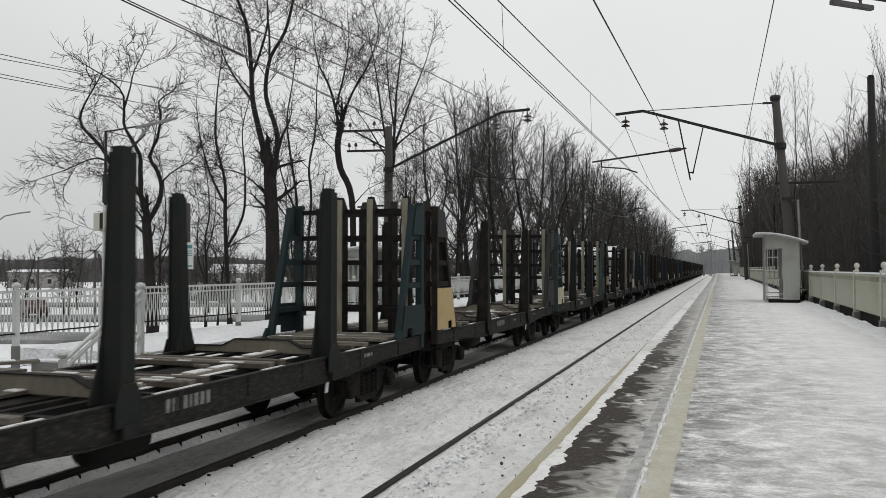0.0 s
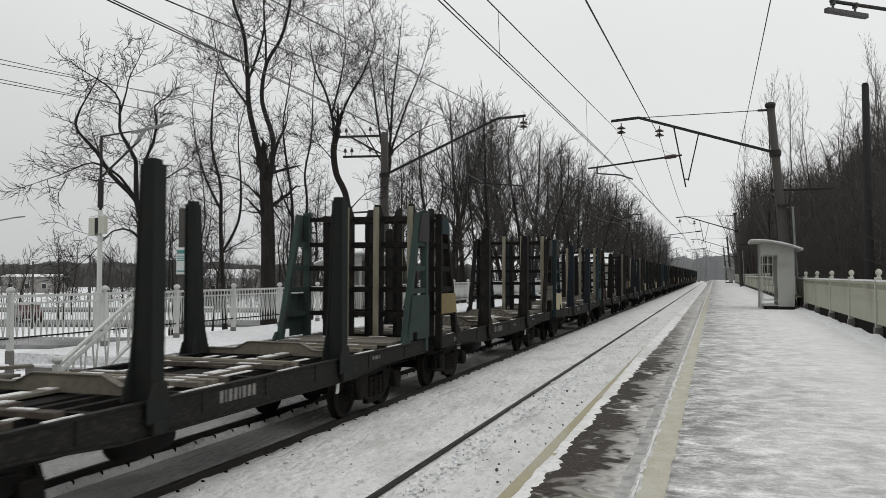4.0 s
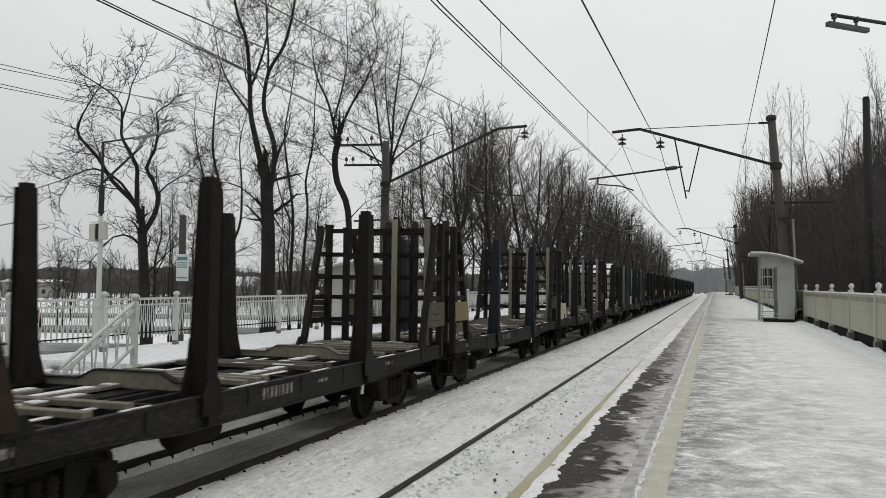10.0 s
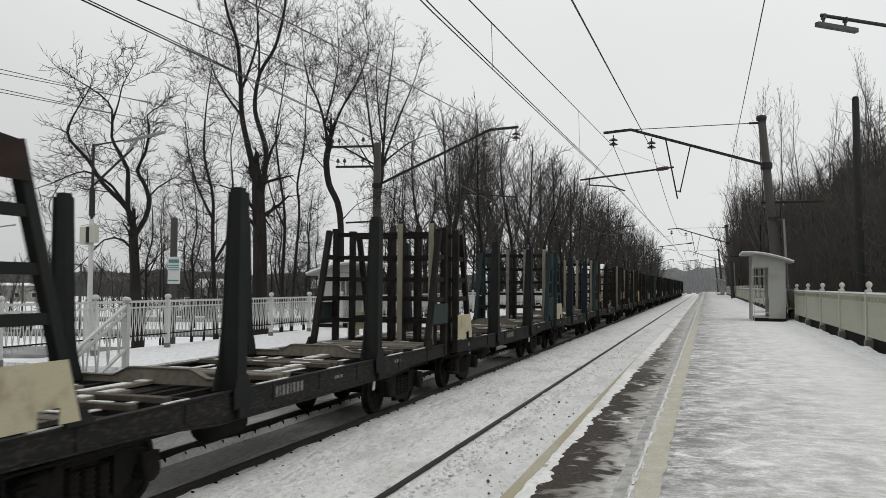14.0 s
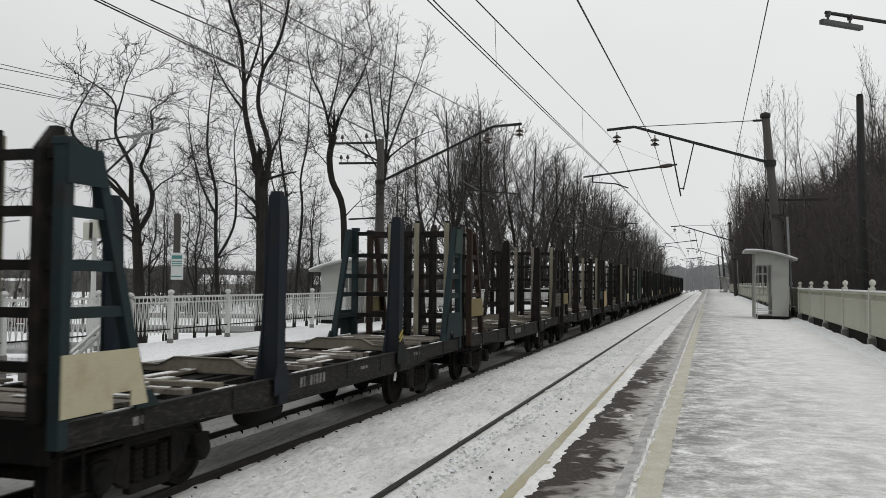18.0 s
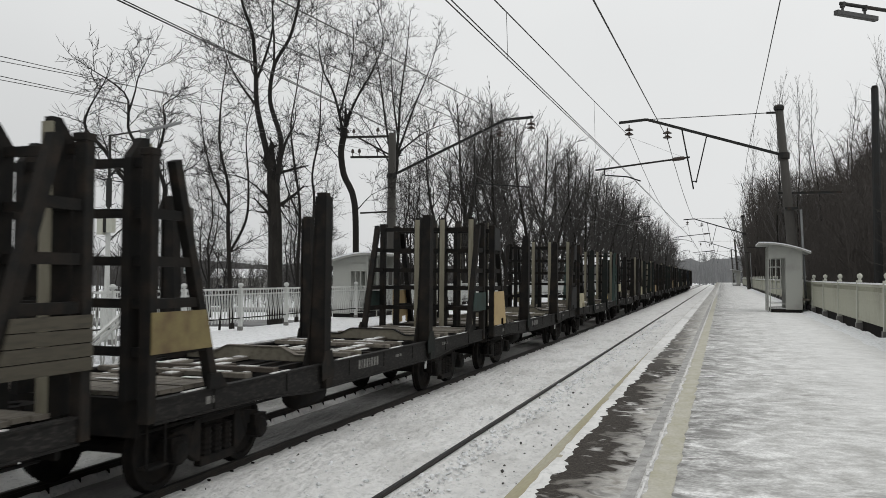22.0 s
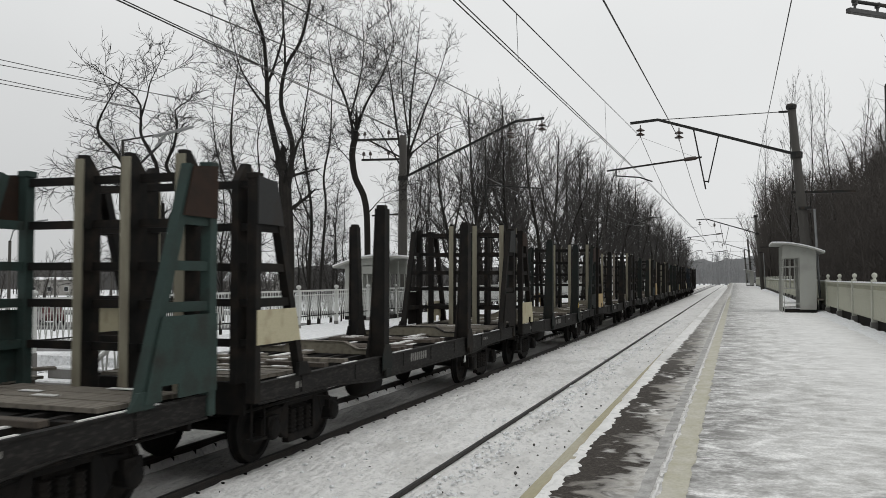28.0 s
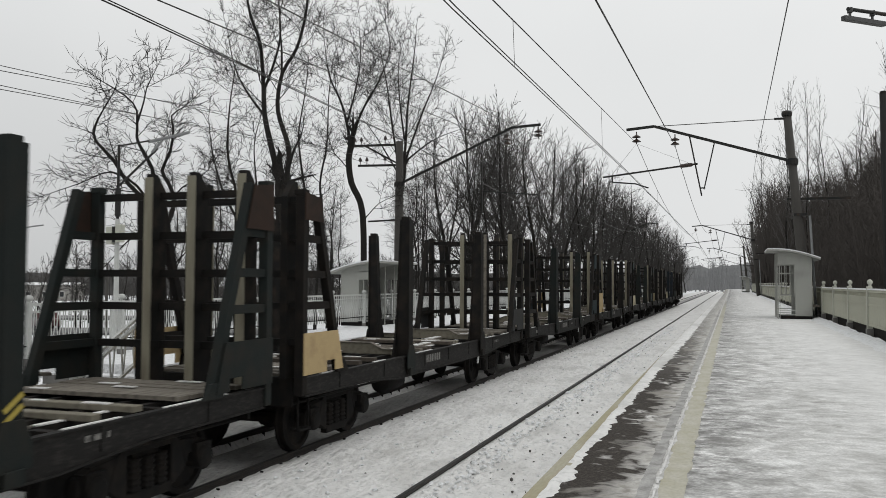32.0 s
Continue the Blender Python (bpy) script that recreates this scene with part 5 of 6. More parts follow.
# lamp post, sign and post beyond the far fence
def far_posts():
    m = thing("street_lamp", "white pole with a slanting lamp head and a box", "street lamp", at=T(-12.5, 15.0, 0))
    part("pole", lambda b: tube(b, (0, 0, -0.3), (0, 0, 3.95), 0.06, 0.05, 10), PAINT_WHITE, m)
    part("upper_pole", lambda b: tube(b, (0, 0, 3.95), (0, 0, 5.55), 0.032, 0.028, 8), IRON_DARK, m, label="thin dark upper pole")
    part("foot", lambda b: box(b, -0.085, 0.085, -0.085, 0.085, -0.3, 2.2), PAINT_WHITE, m)
    part("sleeve", lambda b: tube(b, (0, 0, 4.0), (0, 0, 4.62), 0.06, 0.06, 10), STEEL_GREY, m)
    part("arm", lambda b: tube(b, (0, 0, 5.53), (0.42, 0.55, 5.72), 0.018, 0.018, 6), IRON_DARK, m)
    part("brace", lambda b: tube(b, (0, 0, 4.65), (0.5, 0.65, 5.55), 0.026, 0.026, 6), STEEL_GREY, m)
    part("head", lambda b: (beam(b, (0.38, 0.5, 5.68), (0.92, 1.2, 5.98), 0.16, 0.06), beam(b, (0.42, 0.55, 5.45), (0.55, 0.72, 5.72), 0.10, 0.05)), GALV, m, bevel=0.01)
    for sx in (-1, 1):
        part("box", lambda b: box(b, 0.045, 0.20, -0.13, 0.0, 3.42, 3.80), PAINT_POST, m, T(0, 0, 0.02 * sx) @ Matrix.Diagonal((sx, 1, 1, 1)), key="lamp_box", bevel=0.01)
    part("box_back", lambda b: box(b, -0.05, 0.05, -0.11, -0.02, 3.45, 3.78), IRON_DARK, m)
    p = thing("sign_post", "wooden post with a teal and white notice", "sign", at=T(-11.8, 16.93, 0))
    part("post", lambda b: box(b, -0.065, 0.065, -0.065, 0.065, -0.3, 4.12), CONCRETE_MAST, p, bevel=0.02)
    part("board", lambda b: box(b, -0.05, 0.26, -0.14, -0.11, 2.58, 3.2), SIGN_WHITE, p)
    tagged(part("lettering", lambda b: [box(b, -0.03, 0.24, -0.146, -0.14, z, z + h) for z, h in ((3.06, 0.08), (2.99, 0.02), (2.94, 0.02), (2.89, 0.02), (2.64, 0.03))], SIGN_TEAL, p), kind="stuff")


far_posts()

# ---- trees ----


def grow(seed, height, trunk_r, bare=0.3, lean=(0, 0), leaders=None, reach=0.5, angle=0.75, up=0.10, crook=0.16, sag=0.0, levels=4, coarse=1.0, space=(0.6, 0.42, 0.34, 0.26), thin=0.010):
    """Limbs and twigs of a bare tree: (trunk pieces, branch pieces), each p, q, r0, r1, sides.
    The trunk runs up with a slight bend, or along given leaders; limbs, branches and twigs leave it at shorter and shorter steps."""
    rnd = random.Random(seed)
    trunk, twigs, spine = [], [], []

    def sides(r):
        return 8 if r > 0.1 else 5 if r > 0.035 else 3

    def limb(p, d, length, r, level, store, start):
        seg = (0.6, 0.42, 0.34, 0.28, 0.24)[level] * coarse
        steps = max(2, int(length / seg))
        q, d = Vector(p), Vector(d).normalized()
        end_r = max(r * (0.16 if level == 0 else 0.3), thin * 0.75)
        away = rnd.uniform(0, 6.28)
        drift = Vector((0, 0, 0))
        d0 = d.copy()
        hold = 0.25 if level == 0 else 0.0
        due = start * length
        for k in range(steps):
            u = (k + 1) / steps
            w = crook * ((0.5 if levels == 3 and height < 20 else 0.75), 0.75, 0.95, 1.0, 1.0)[level]
            lift = up * (0.3 if level == 0 else 1.0) - sag * (u if level > 1 else 0)
            drift = drift * 0.6 + Vector((rnd.uniform(-w, w), rnd.uniform(-w, w), rnd.uniform(-w, w) * 0.8))
            d = (d + drift + Vector((0, 0, lift)) + (d0 - d) * hold).normalized()
            e = q + d * (length / steps)
            ra, rb = r + (end_r - r) * (k / steps) ** 0.8, r + (end_r - r) * u ** 0.8
            store.append((q.copy(), e.copy(), ra, 0.0 if level > 1 and k == steps - 1 else rb, sides(ra)))
            while level < levels and due < u * length:
                f = due / length
                m = q.lerp(e, min(1, max(0, f * steps - k)))
                away += rnd.uniform(1.6, 3.2)
                side = d.orthogonal().normalized()
                side.rotate(Matrix.Rotation(away, 3, d))
                a = angle * rnd.uniform(0.6, 1.35) * (1 - 0.35 * f) * (0.8 if level > 1 else 1.0)
                nd = d * math.cos(a) + side * math.sin(a)
                if level == 0:
                    ln = height * reach * (0.5 + 1.6 * f * (1 - f) - 0.15 * f) * rnd.uniform(0.65, 1.2)
                else:
                    ln = length * (0.66 - 0.28 * f) * rnd.uniform(0.5, 1.15)
                limb(m, nd, max(ln, 0.30), max(ra * (0.55 if level == 0 else 0.6) * rnd.uniform(0.7, 1.0), thin), level + 1, twigs, 0.22 if level == 0 else 0.15)
                due += space[level] * rnd.uniform(0.6, 1.5)
            q = e

    def leader(path, r0, r1, branchy, store):
        """A thick limb along its bends, wavering a little; (side, height) across the line of sight, the depth left to chance."""
        deep, way, pts = 0.0, rnd.uniform(-0.12, 0.12), []
        if spine:
            near = min(spine, key=lambda v: (0.951 * v.x + 0.309 * v.y - path[0][0]) ** 2 + (v.z - path[0][1]) ** 2)
            deep = 0.951 * near.y - 0.309 * near.x if path[0][1] > 0 else 0.0
        for k, (a, b) in enumerate(path):
            pts.append(Vector((0.951 * a - 0.309 * deep, 0.309 * a + 0.951 * deep, b)))
            deep += way + rnd.uniform(-0.12, 0.12)
        smooth = []
        for k in range(len(pts) - 1):
            a, b, c, e = pts[max(k - 1, 0)], pts[k], pts[k + 1], pts[min(k + 2, len(pts) - 1)]
            n = max(2, int((c - b).length / 0.3))
            for j in range(n):
                t = j / n
                smooth.append(0.5 * (2 * b + (c - a) * t + (2 * a - 5 * b + 4 * c - e) * t * t + (3 * b - a - 3 * c + e) * t ** 3))
        smooth.append(pts[-1])
        spine.extend(smooth)
        away, due, total = rnd.uniform(0, 6.28), 0.0, len(smooth) - 1
        for k in range(total):
            p, q = smooth[k], smooth[k + 1]
            u, v = k / total, (k + 1) / total
            ra, rb = r0 + (r1 - r0) * u ** 0.85, r0 + (r1 - r0) * v ** 0.85
            store.append((p, q, ra, rb, sides(ra)))
            d = (q - p).normalized()
            due += (q - p).length
            if u >= branchy and due > space[0] * (0.75 + 0.5 * rnd.random()):
                due = 0.0
                away += rnd.uniform(1.7, 3.0)
                side = d.orthogonal().normalized()
                side.rotate(Matrix.Rotation(away, 3, d))
                a = angle * rnd.uniform(0.65, 1.3)
                ln = height * reach * (1.0 - 0.5 * u) * rnd.uniform(0.5, 1.15)
                limb(q, d * math.cos(a) + side * math.sin(a), ln, max(ra * 0.42 * rnd.uniform(0.6, 1.0), thin * 1.6), 1, twigs, 0.18)
        limb(smooth[-1], smooth[-1] - smooth[-2], height * reach * 0.5, r1, 1, twigs, 0.1)

    if leaders:
        for k, (r0, r1, branchy, path) in enumerate(leaders):
            leader(path, r0 if r0 > 0.2 else r0 * 0.74, r1 * (1.0 if r1 > 0.1 else 0.7), branchy, twigs if k else trunk)
    else:
        limb((0, 0, -0.2), (lean[0], lean[1], 1), height, trunk_r, 0, trunk, bare)
    return trunk, twigs


TREES = {}


def tree_mesh(key, pieces, mat):
    verts, faces = [], []
    for p, q, r0, r1, n in pieces:
        d = (q - p).normalized()
        s = d.orthogonal().normalized()
        u = d.cross(s)
        k0 = len(verts)
        for c, r in ((p, r0), (q, r1)) if r1 else ((p, r0),):
            for a in range(n):
                w = 2 * math.pi * a / n
                verts.append(tuple(c + (s * math.cos(w) + u * math.sin(w)) * r))
        if r1:
            faces.extend((k0 + a, k0 + (a + 1) % n, k0 + n + (a + 1) % n, k0 + n + a) for a in range(n))
        else:
            verts.append(tuple(q))
            faces.extend((k0 + a, k0 + (a + 1) % n, k0 + n) for a in range(n))
    me = bpy.data.meshes.new(key)
    me.from_pydata(verts, [], faces)
    me.materials.append(mat)
    return me


def tree(key, x, y, tall, turn=0.0, label="tall bare deciduous tree in winter", z=None, **how):
    """A tree of the given kind, grown once and then set up again, turned and scaled to its height (0: as grown)."""
    if key not in TREES:
        a, b = grow(**how)
        top = max(q.z for _, q, *_ in b)
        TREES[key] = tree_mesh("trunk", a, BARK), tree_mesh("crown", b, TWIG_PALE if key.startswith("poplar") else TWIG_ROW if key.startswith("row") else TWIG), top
    stem, crown, top = TREES[key]
    t = thing("bare_tree", label, "tree", "bare trees", T(x, y, field_z(x) - 0.05 if z is None else z) @ Matrix.Rotation(turn, 4, "Z") @ Matrix.Scale(tall / top if tall else 1.0, 4))
    for name, me in (("trunk", stem), ("crown", crown)):
        ob = new(name, me)
        ob.parent = t
    return t


# the trees behind the far fence: thickness at the foot and at the tip, bare share, and the bends of each leader
CROWN = dict(reach=0.2, angle=0.95, up=0.05, crook=0.24, sag=0.02, space=(0.24, 0.18, 0.16, 0.18), thin=0.0075)
tree("wide", -15.7, 20.9, 0, 0.0, "gnarled bare tree with a wide crooked crown", seed=12, height=10, trunk_r=0.2, **{**CROWN, "reach": 0.165, "sag": 0.05}, leaders=(
    (0.21, 0.13, 0.75, ((0.05, -0.2), (-0.02, 1.2), (-0.14, 3.0), (-0.2, 4.3))),
    (0.12, 0.03, 0.15, ((-0.2, 4.3), (-0.42, 5.1), (-1.15, 5.85), (-1.65, 6.6), (-2.2, 7.15), (-2.28, 7.6), (-2.05, 8.1), (-1.8, 8.6))),
    (0.11, 0.025, 0.2, ((-0.42, 5.1), (-0.38, 5.9), (-0.34, 6.25), (-0.56, 6.75), (-0.75, 7.15), (-0.72, 7.9), (-1.0, 8.3), (-1.55, 8.65))),
    (0.05, 0.02, 0.2, ((-0.72, 7.6), (-0.56, 8.2), (-0.54, 8.65), (-0.35, 9.15))),
    (0.12, 0.03, 0.25, ((-0.2, 4.3), (0.12, 4.85), (0.2, 5.4), (-0.02, 5.9), (-0.26, 6.3), (-0.02, 6.85), (0.03, 7.55), (-0.1, 8.0), (0.25, 8.3))),
    (0.07, 0.016, 0.1, ((-0.42, 5.1), (-0.92, 5.8), (-1.65, 6.2), (-2.55, 5.85), (-3.3, 5.6))),
    (0.06, 0.014, 0.1, ((-0.18, 3.8), (-0.5, 4.2), (-1.1, 4.2), (-1.75, 3.5), (-2.4, 3.0))),
    (0.05, 0.014, 0.1, ((0.15, 5.4), (0.5, 5.75), (1.05, 6.1), (1.4, 6.4))),
    (0.05, 0.013, 0.1, ((-0.1, 3.1), (0.35, 3.6), (0.8, 4.0), (1.2, 3.9))),
))
tree("tall", -16.0, 28.4, 0, 0.0, "tall bare tree with a thick forked trunk", seed=34, height=16, trunk_r=0.3, **{**CROWN, "reach": 0.165, "up": 0.08, "space": (0.28, 0.21, 0.18, 0.2)}, leaders=(
    (0.33, 0.24, 0.6, ((0.02, -0.2), (0.0, 2.0), (-0.05, 4.6), (-0.15, 6.0), (-0.2, 6.7))),
    (0.19, 0.04, 0.3, ((-0.2, 6.6), (-0.65, 8.4), (-0.9, 9.5), (-0.98, 10.8), (-1.15, 12.3), (-1.5, 13.3), (-1.8, 14.6), (-2.1, 15.8))),
    (0.08, 0.02, 0.2, ((-0.95, 10.4), (-0.65, 11.2), (-0.35, 12.5), (-0.45, 14.2), (-0.2, 15.8))),
    (0.07, 0.02, 0.15, ((-0.9, 9.4), (-1.5, 10.2), (-2.0, 11.2), (-2.3, 12.6))),
    (0.17, 0.04, 0.35, ((-0.1, 6.0), (0.12, 7.8), (0.0, 8.5), (-0.25, 9.2), (-0.36, 9.9), (-0.15, 11.0), (0.4, 11.9), (0.7, 13.2), (0.9, 14.8), (1.2, 16.0))),
    (0.07, 0.02, 0.2, ((-0.2, 10.8), (-0.2, 11.9), (-0.3, 13.2), (0.0, 14.6))),
    (0.09, 0.07, 2.0, ((0.08, 7.2), (0.24, 7.9), (0.32, 8.2))),
    (0.07, 0.016, 0.1, ((-0.1, 5.5), (-0.85, 6.3), (-1.6, 6.7), (-2.4, 6.8))),
    (0.06, 0.015, 0.1, ((0.0, 5.6), (0.5, 4.9), (0.9, 4.7))),
))
SLIM_A = dict(height=11, trunk_r=0.14, **{**CROWN, "reach": 0.19, "levels": 3}, leaders=(
    (0.16, 0.03, 0.3, ((0.0, -0.2), (-0.3, 4.2), (-0.38, 6.0), (-0.7, 7.4), (-0.72, 9.0), (-0.6, 10.2))),
    (0.07, 0.02, 0.2, ((-0.34, 5.2), (-0.9, 6.3), (-1.3, 7.6), (-1.5, 8.8))),
    (0.08, 0.02, 0.2, ((-0.3, 3.6), (0.3, 4.8), (0.35, 6.2), (0.25, 7.8), (0.5, 9.0))),
    (0.05, 0.015, 0.1, ((-0.2, 2.6), (-0.9, 4.0), (-1.6, 4.9)))))
SLIM_B = dict(height=11, trunk_r=0.14, **{**CROWN, "reach": 0.17, "up": 0.09, "levels": 3}, leaders=(
    (0.14, 0.03, 0.3, ((0.0, -0.2), (0.0, 3.0), (0.05, 5.6), (-0.2, 7.6), (-0.35, 9.0), (-0.15, 10.4), (0.0, 11.4))),
    (0.12, 0.025, 0.35, ((0.35, -0.2), (0.5, 3.2), (0.65, 5.8), (0.55, 7.0), (0.8, 8.6), (0.85, 10.6), (1.0, 12.0))),
    (0.06, 0.02, 0.2, ((0.05, 5.2), (-0.5, 6.6), (-0.8, 8.2), (-0.9, 9.2)))))
tree("slim", -16.0, 25.6, 0, 0.0, "slim bare tree with two crooked stems", seed=23, **SLIM_A)
tree("slim_b", -16.2, 30.5, 0, 0.0, "pair of slim bare stems rising side by side", seed=25, **SLIM_B)
tree("tall_b", -16.0, 35.2, 0, 0.0, "tall bare tree with a crooked trunk and open crown", seed=48, height=14, trunk_r=0.2, **{**CROWN, "reach": 0.19, "up": 0.09}, leaders=(
    (0.2, 0.15, 0.9, ((0.25, -0.2), (0.25, 3.0), (0.15, 6.2), (-0.35, 7.5), (-0.5, 8.6), (-0.38, 9.2))),
    (0.11, 0.025, 0.2, ((-0.38, 9.2), (-0.6, 10.3), (-0.9, 11.3), (-1.4, 12.4), (-1.65, 13.9))),
    (0.10, 0.025, 0.2, ((-0.38, 9.2), (-0.1, 10.3), (0.4, 11.3), (0.9, 12.1), (1.4, 13.6), (1.2, 14.7))),
    (0.08, 0.02, 0.2, ((-0.6, 10.2), (-0.2, 11.9), (0.0, 13.4), (-0.1, 14.8))),
    (0.05, 0.015, 0.1, ((0.2, 5.8), (0.9, 6.6), (1.5, 6.9))),
    (0.05, 0.015, 0.1, ((-0.4, 8.0), (-1.1, 8.8), (-1.6, 9.0)))))
tree("tall_c", -16.2, 40.9, 0, 0.0, "tall bare tree with a full rounded crown", seed=59, height=17, trunk_r=0.24, **{**CROWN, "reach": 0.165, "up": 0.10, "space": (0.34, 0.26, 0.22, 0.24)}, leaders=(
    (0.25, 0.18, 2.0, ((-0.1, -0.2), (-0.1, 4.0), (-0.1, 7.2), (0.1, 8.8))),
    (0.12, 0.03, 0.15, ((0.1, 8.6), (0.25, 10.6), (0.3, 12.0), (0.55, 14.2), (0.7, 15.6))),
    (0.11, 0.03, 0.15, ((0.0, 8.2), (-0.45, 11.0), (-0.75, 13.2), (-1.1, 15.0))),
    (0.10, 0.025, 0.15, ((0.1, 9.0), (1.0, 11.6), (1.8, 13.6), (2.2, 15.0))),
    (0.08, 0.02, 0.1, ((0.1, 9.2), (1.6, 10.4), (3.0, 11.0))),
    (0.08, 0.02, 0.1, ((0.0, 8.4), (-1.2, 10.4), (-2.0, 11.5))),
    (0.08, 0.02, 0.1, ((0.2, 10.2), (-0.1, 12.4), (-0.2, 14.4), (0.1, 15.8)))))
for x, y, h, a in ((-24.0, 36.0, 10.0, 2.6), (-22.0, 44.0, 10.0, 5.0), (-19.5, 52.0, 11.0, 0.4), (-20.5, 27.5, 8.0, 3.0), (-22.5, 31.5, 8.6, 1.7), (-19.0, 34.0, 8.4, 0.6), (-21.0, 39.5, 9.0, 2.2), (-18.2, 46.0, 9.6, 5.5), (-26.0, 40.0, 8.5, 4.1), (-16.6, 45.5, 10.5, 1.2), (-17.0, 50.0, 12.0, 3.6), (-15.2, 54.0, 12.6, 0.2), (-18.6, 48.0, 11.5, 2.9), (-20.4, 55.0, 12.5, 1.0), (-17.6, 56.5, 13.5, 4.6), (-24.5, 50.0, 11.0, 0.9)):
    tree("slim" if a > 2 else "slim_b", x, y, h, a, "small bare tree behind the taller ones", seed=23, **SLIM_A)
# grey copse across the field
COPSE = dict(height=9, trunk_r=0.13, bare=0.15, reach=0.36, angle=0.85, up=0.08, crook=0.2, levels=3, coarse=1.5, space=(0.42, 0.40, 0.42, 0.4), thin=0.022)
for k in range(46):
    rnd = random.Random(700 + k)
    d, side = rnd.uniform(72, 125), rnd.uniform(-40, 3)
    tree(f"row_copse{k % 3}", -0.309 * d + 0.951 * side, 0.951 * d + 0.309 * side, rnd.uniform(5.0, 8.5), rnd.uniform(0, 6.28), "grey bare tree of the copse across the field", seed=400 + k, **COPSE)
ROW = dict(height=15, trunk_r=0.24, bare=0.2, reach=0.36, angle=0.8, up=0.07, crook=0.16, levels=3, coarse=1.5, space=(0.55, 0.37, 0.34, 0.45), thin=0.016)
for k in range(64):
    rnd = random.Random(100 + k)
    y = 58 + 2.3 * k + 0.024 * k * k + rnd.uniform(-1.5, 1.5)
    x = -14.2 - 3.0 * (k % 3) + rnd.uniform(-1.4, 0.6)
    tree(f"row{k % 5}", x, y, (rnd.uniform(14.4, 17.2) + 0.04 * min(k, 30) - 0.09 * max(0, k - 38)) * min(1.0, 0.88 + 0.03 * k) * (1 + 0.03 * (-14 - x)), rnd.uniform(0, 6.28), "bare tree in a dense row beside the line", seed=200 + k, **ROW)
for d, side, h in ((112, -57, 6.0), (116, -63, 7.0), (108, -70, 6.2), (120, -44, 5.6)):
    tree("row_copse0", -0.309 * d + 0.951 * side, 0.951 * d + 0.309 * side, h, h, "small round bare tree across the snowy field", seed=400, **COPSE)
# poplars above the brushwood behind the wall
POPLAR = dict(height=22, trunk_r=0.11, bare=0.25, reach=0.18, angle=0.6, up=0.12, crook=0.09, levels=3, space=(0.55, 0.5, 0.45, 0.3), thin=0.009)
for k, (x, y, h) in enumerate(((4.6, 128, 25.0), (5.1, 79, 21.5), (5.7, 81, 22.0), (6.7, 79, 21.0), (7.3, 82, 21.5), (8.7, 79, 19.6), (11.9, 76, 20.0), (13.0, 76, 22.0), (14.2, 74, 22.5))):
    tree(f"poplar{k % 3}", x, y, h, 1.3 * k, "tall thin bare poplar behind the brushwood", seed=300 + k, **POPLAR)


def thicket(name, x0, x1, y0, y1, n, h0, h1, mat, seed, label, thick=1.0, fill=4, ease=1.3):
    """A dense stand of bare saplings: stems with short side twigs, joined in one sheet of brushwood."""
    rnd = random.Random(seed)
    verts, faces = [], []

    def stick(p, q, r0, r1):
        d = (q - p).normalized()
        s = d.orthogonal().normalized()
        u = d.cross(s)
        k0 = len(verts)
        for c, r in ((p, r0), (q, r1)):
            for a in range(3):
                w = 2.094 * a
                verts.append(tuple(c + (s * math.cos(w) + u * math.sin(w)) * r))
        faces.extend((k0 + a, k0 + (a + 1) % 3, k0 + 3 + (a + 1) % 3, k0 + 3 + a) for a in range(3))

    def spike(p, q, r):
        d = (q - p).normalized()
        s = d.orthogonal().normalized()
        u = d.cross(s)
        k0 = len(verts)
        for a in range(3):
            w = 2.094 * a
            verts.append(tuple(p + (s * math.cos(w) + u * math.sin(w)) * r))
        verts.append(tuple(q))
        faces.extend((k0 + a, k0 + (a + 1) % 3, k0 + 3) for a in range(3))
    for _ in range(n):
        x, y = rnd.uniform(x0, x1), y0 + (y1 - y0) * rnd.random() ** ease
        h = rnd.uniform(h0, h1) * (0.92 + 0.28 * noise.noise(Vector((x * 0.12, y * 0.06, seed))))
        p = Vector((x, y, field_z(x) - 0.05))
        d = Vector((rnd.uniform(-0.12, 0.12), rnd.uniform(-0.12, 0.12), 1)).normalized()
        r = (0.018 + 0.006 * h) * thick
        for k in range(5):
            q = p + d * (h / 5)
            stick(p, q, r, r * 0.75)
            for _ in range(fill + (k == 4) * 3 if k else 2):
                a = p.lerp(q, rnd.random())
                w = Vector((rnd.uniform(-1, 1), rnd.uniform(-1, 1), rnd.uniform(0.5, 1.6))).normalized()
                e = a + w * h * rnd.uniform(0.10, 0.26) * (1.15 - 0.13 * k)
                spike(a, e, max(r * 0.45, 0.014 * thick))
                c = a.lerp(e, rnd.uniform(0.3, 1))
                for _ in range(2):
                    spike(c, c + Vector((rnd.uniform(-1, 1), rnd.uniform(-1, 1), rnd.uniform(0.2, 1.3))).normalized() * h * rnd.uniform(0.06, 0.13), 0.014 * thick)
            p, r = q, r * 0.75
            d = (d + Vector((rnd.uniform(-0.12, 0.12), rnd.uniform(-0.12, 0.12), 0))).normalized()
    me = bpy.data.meshes.new(name)
    me.from_pydata(verts, [], faces)
    me.materials.append(mat)
    return tagged(new(name, me), label, "woods", kind="stuff")


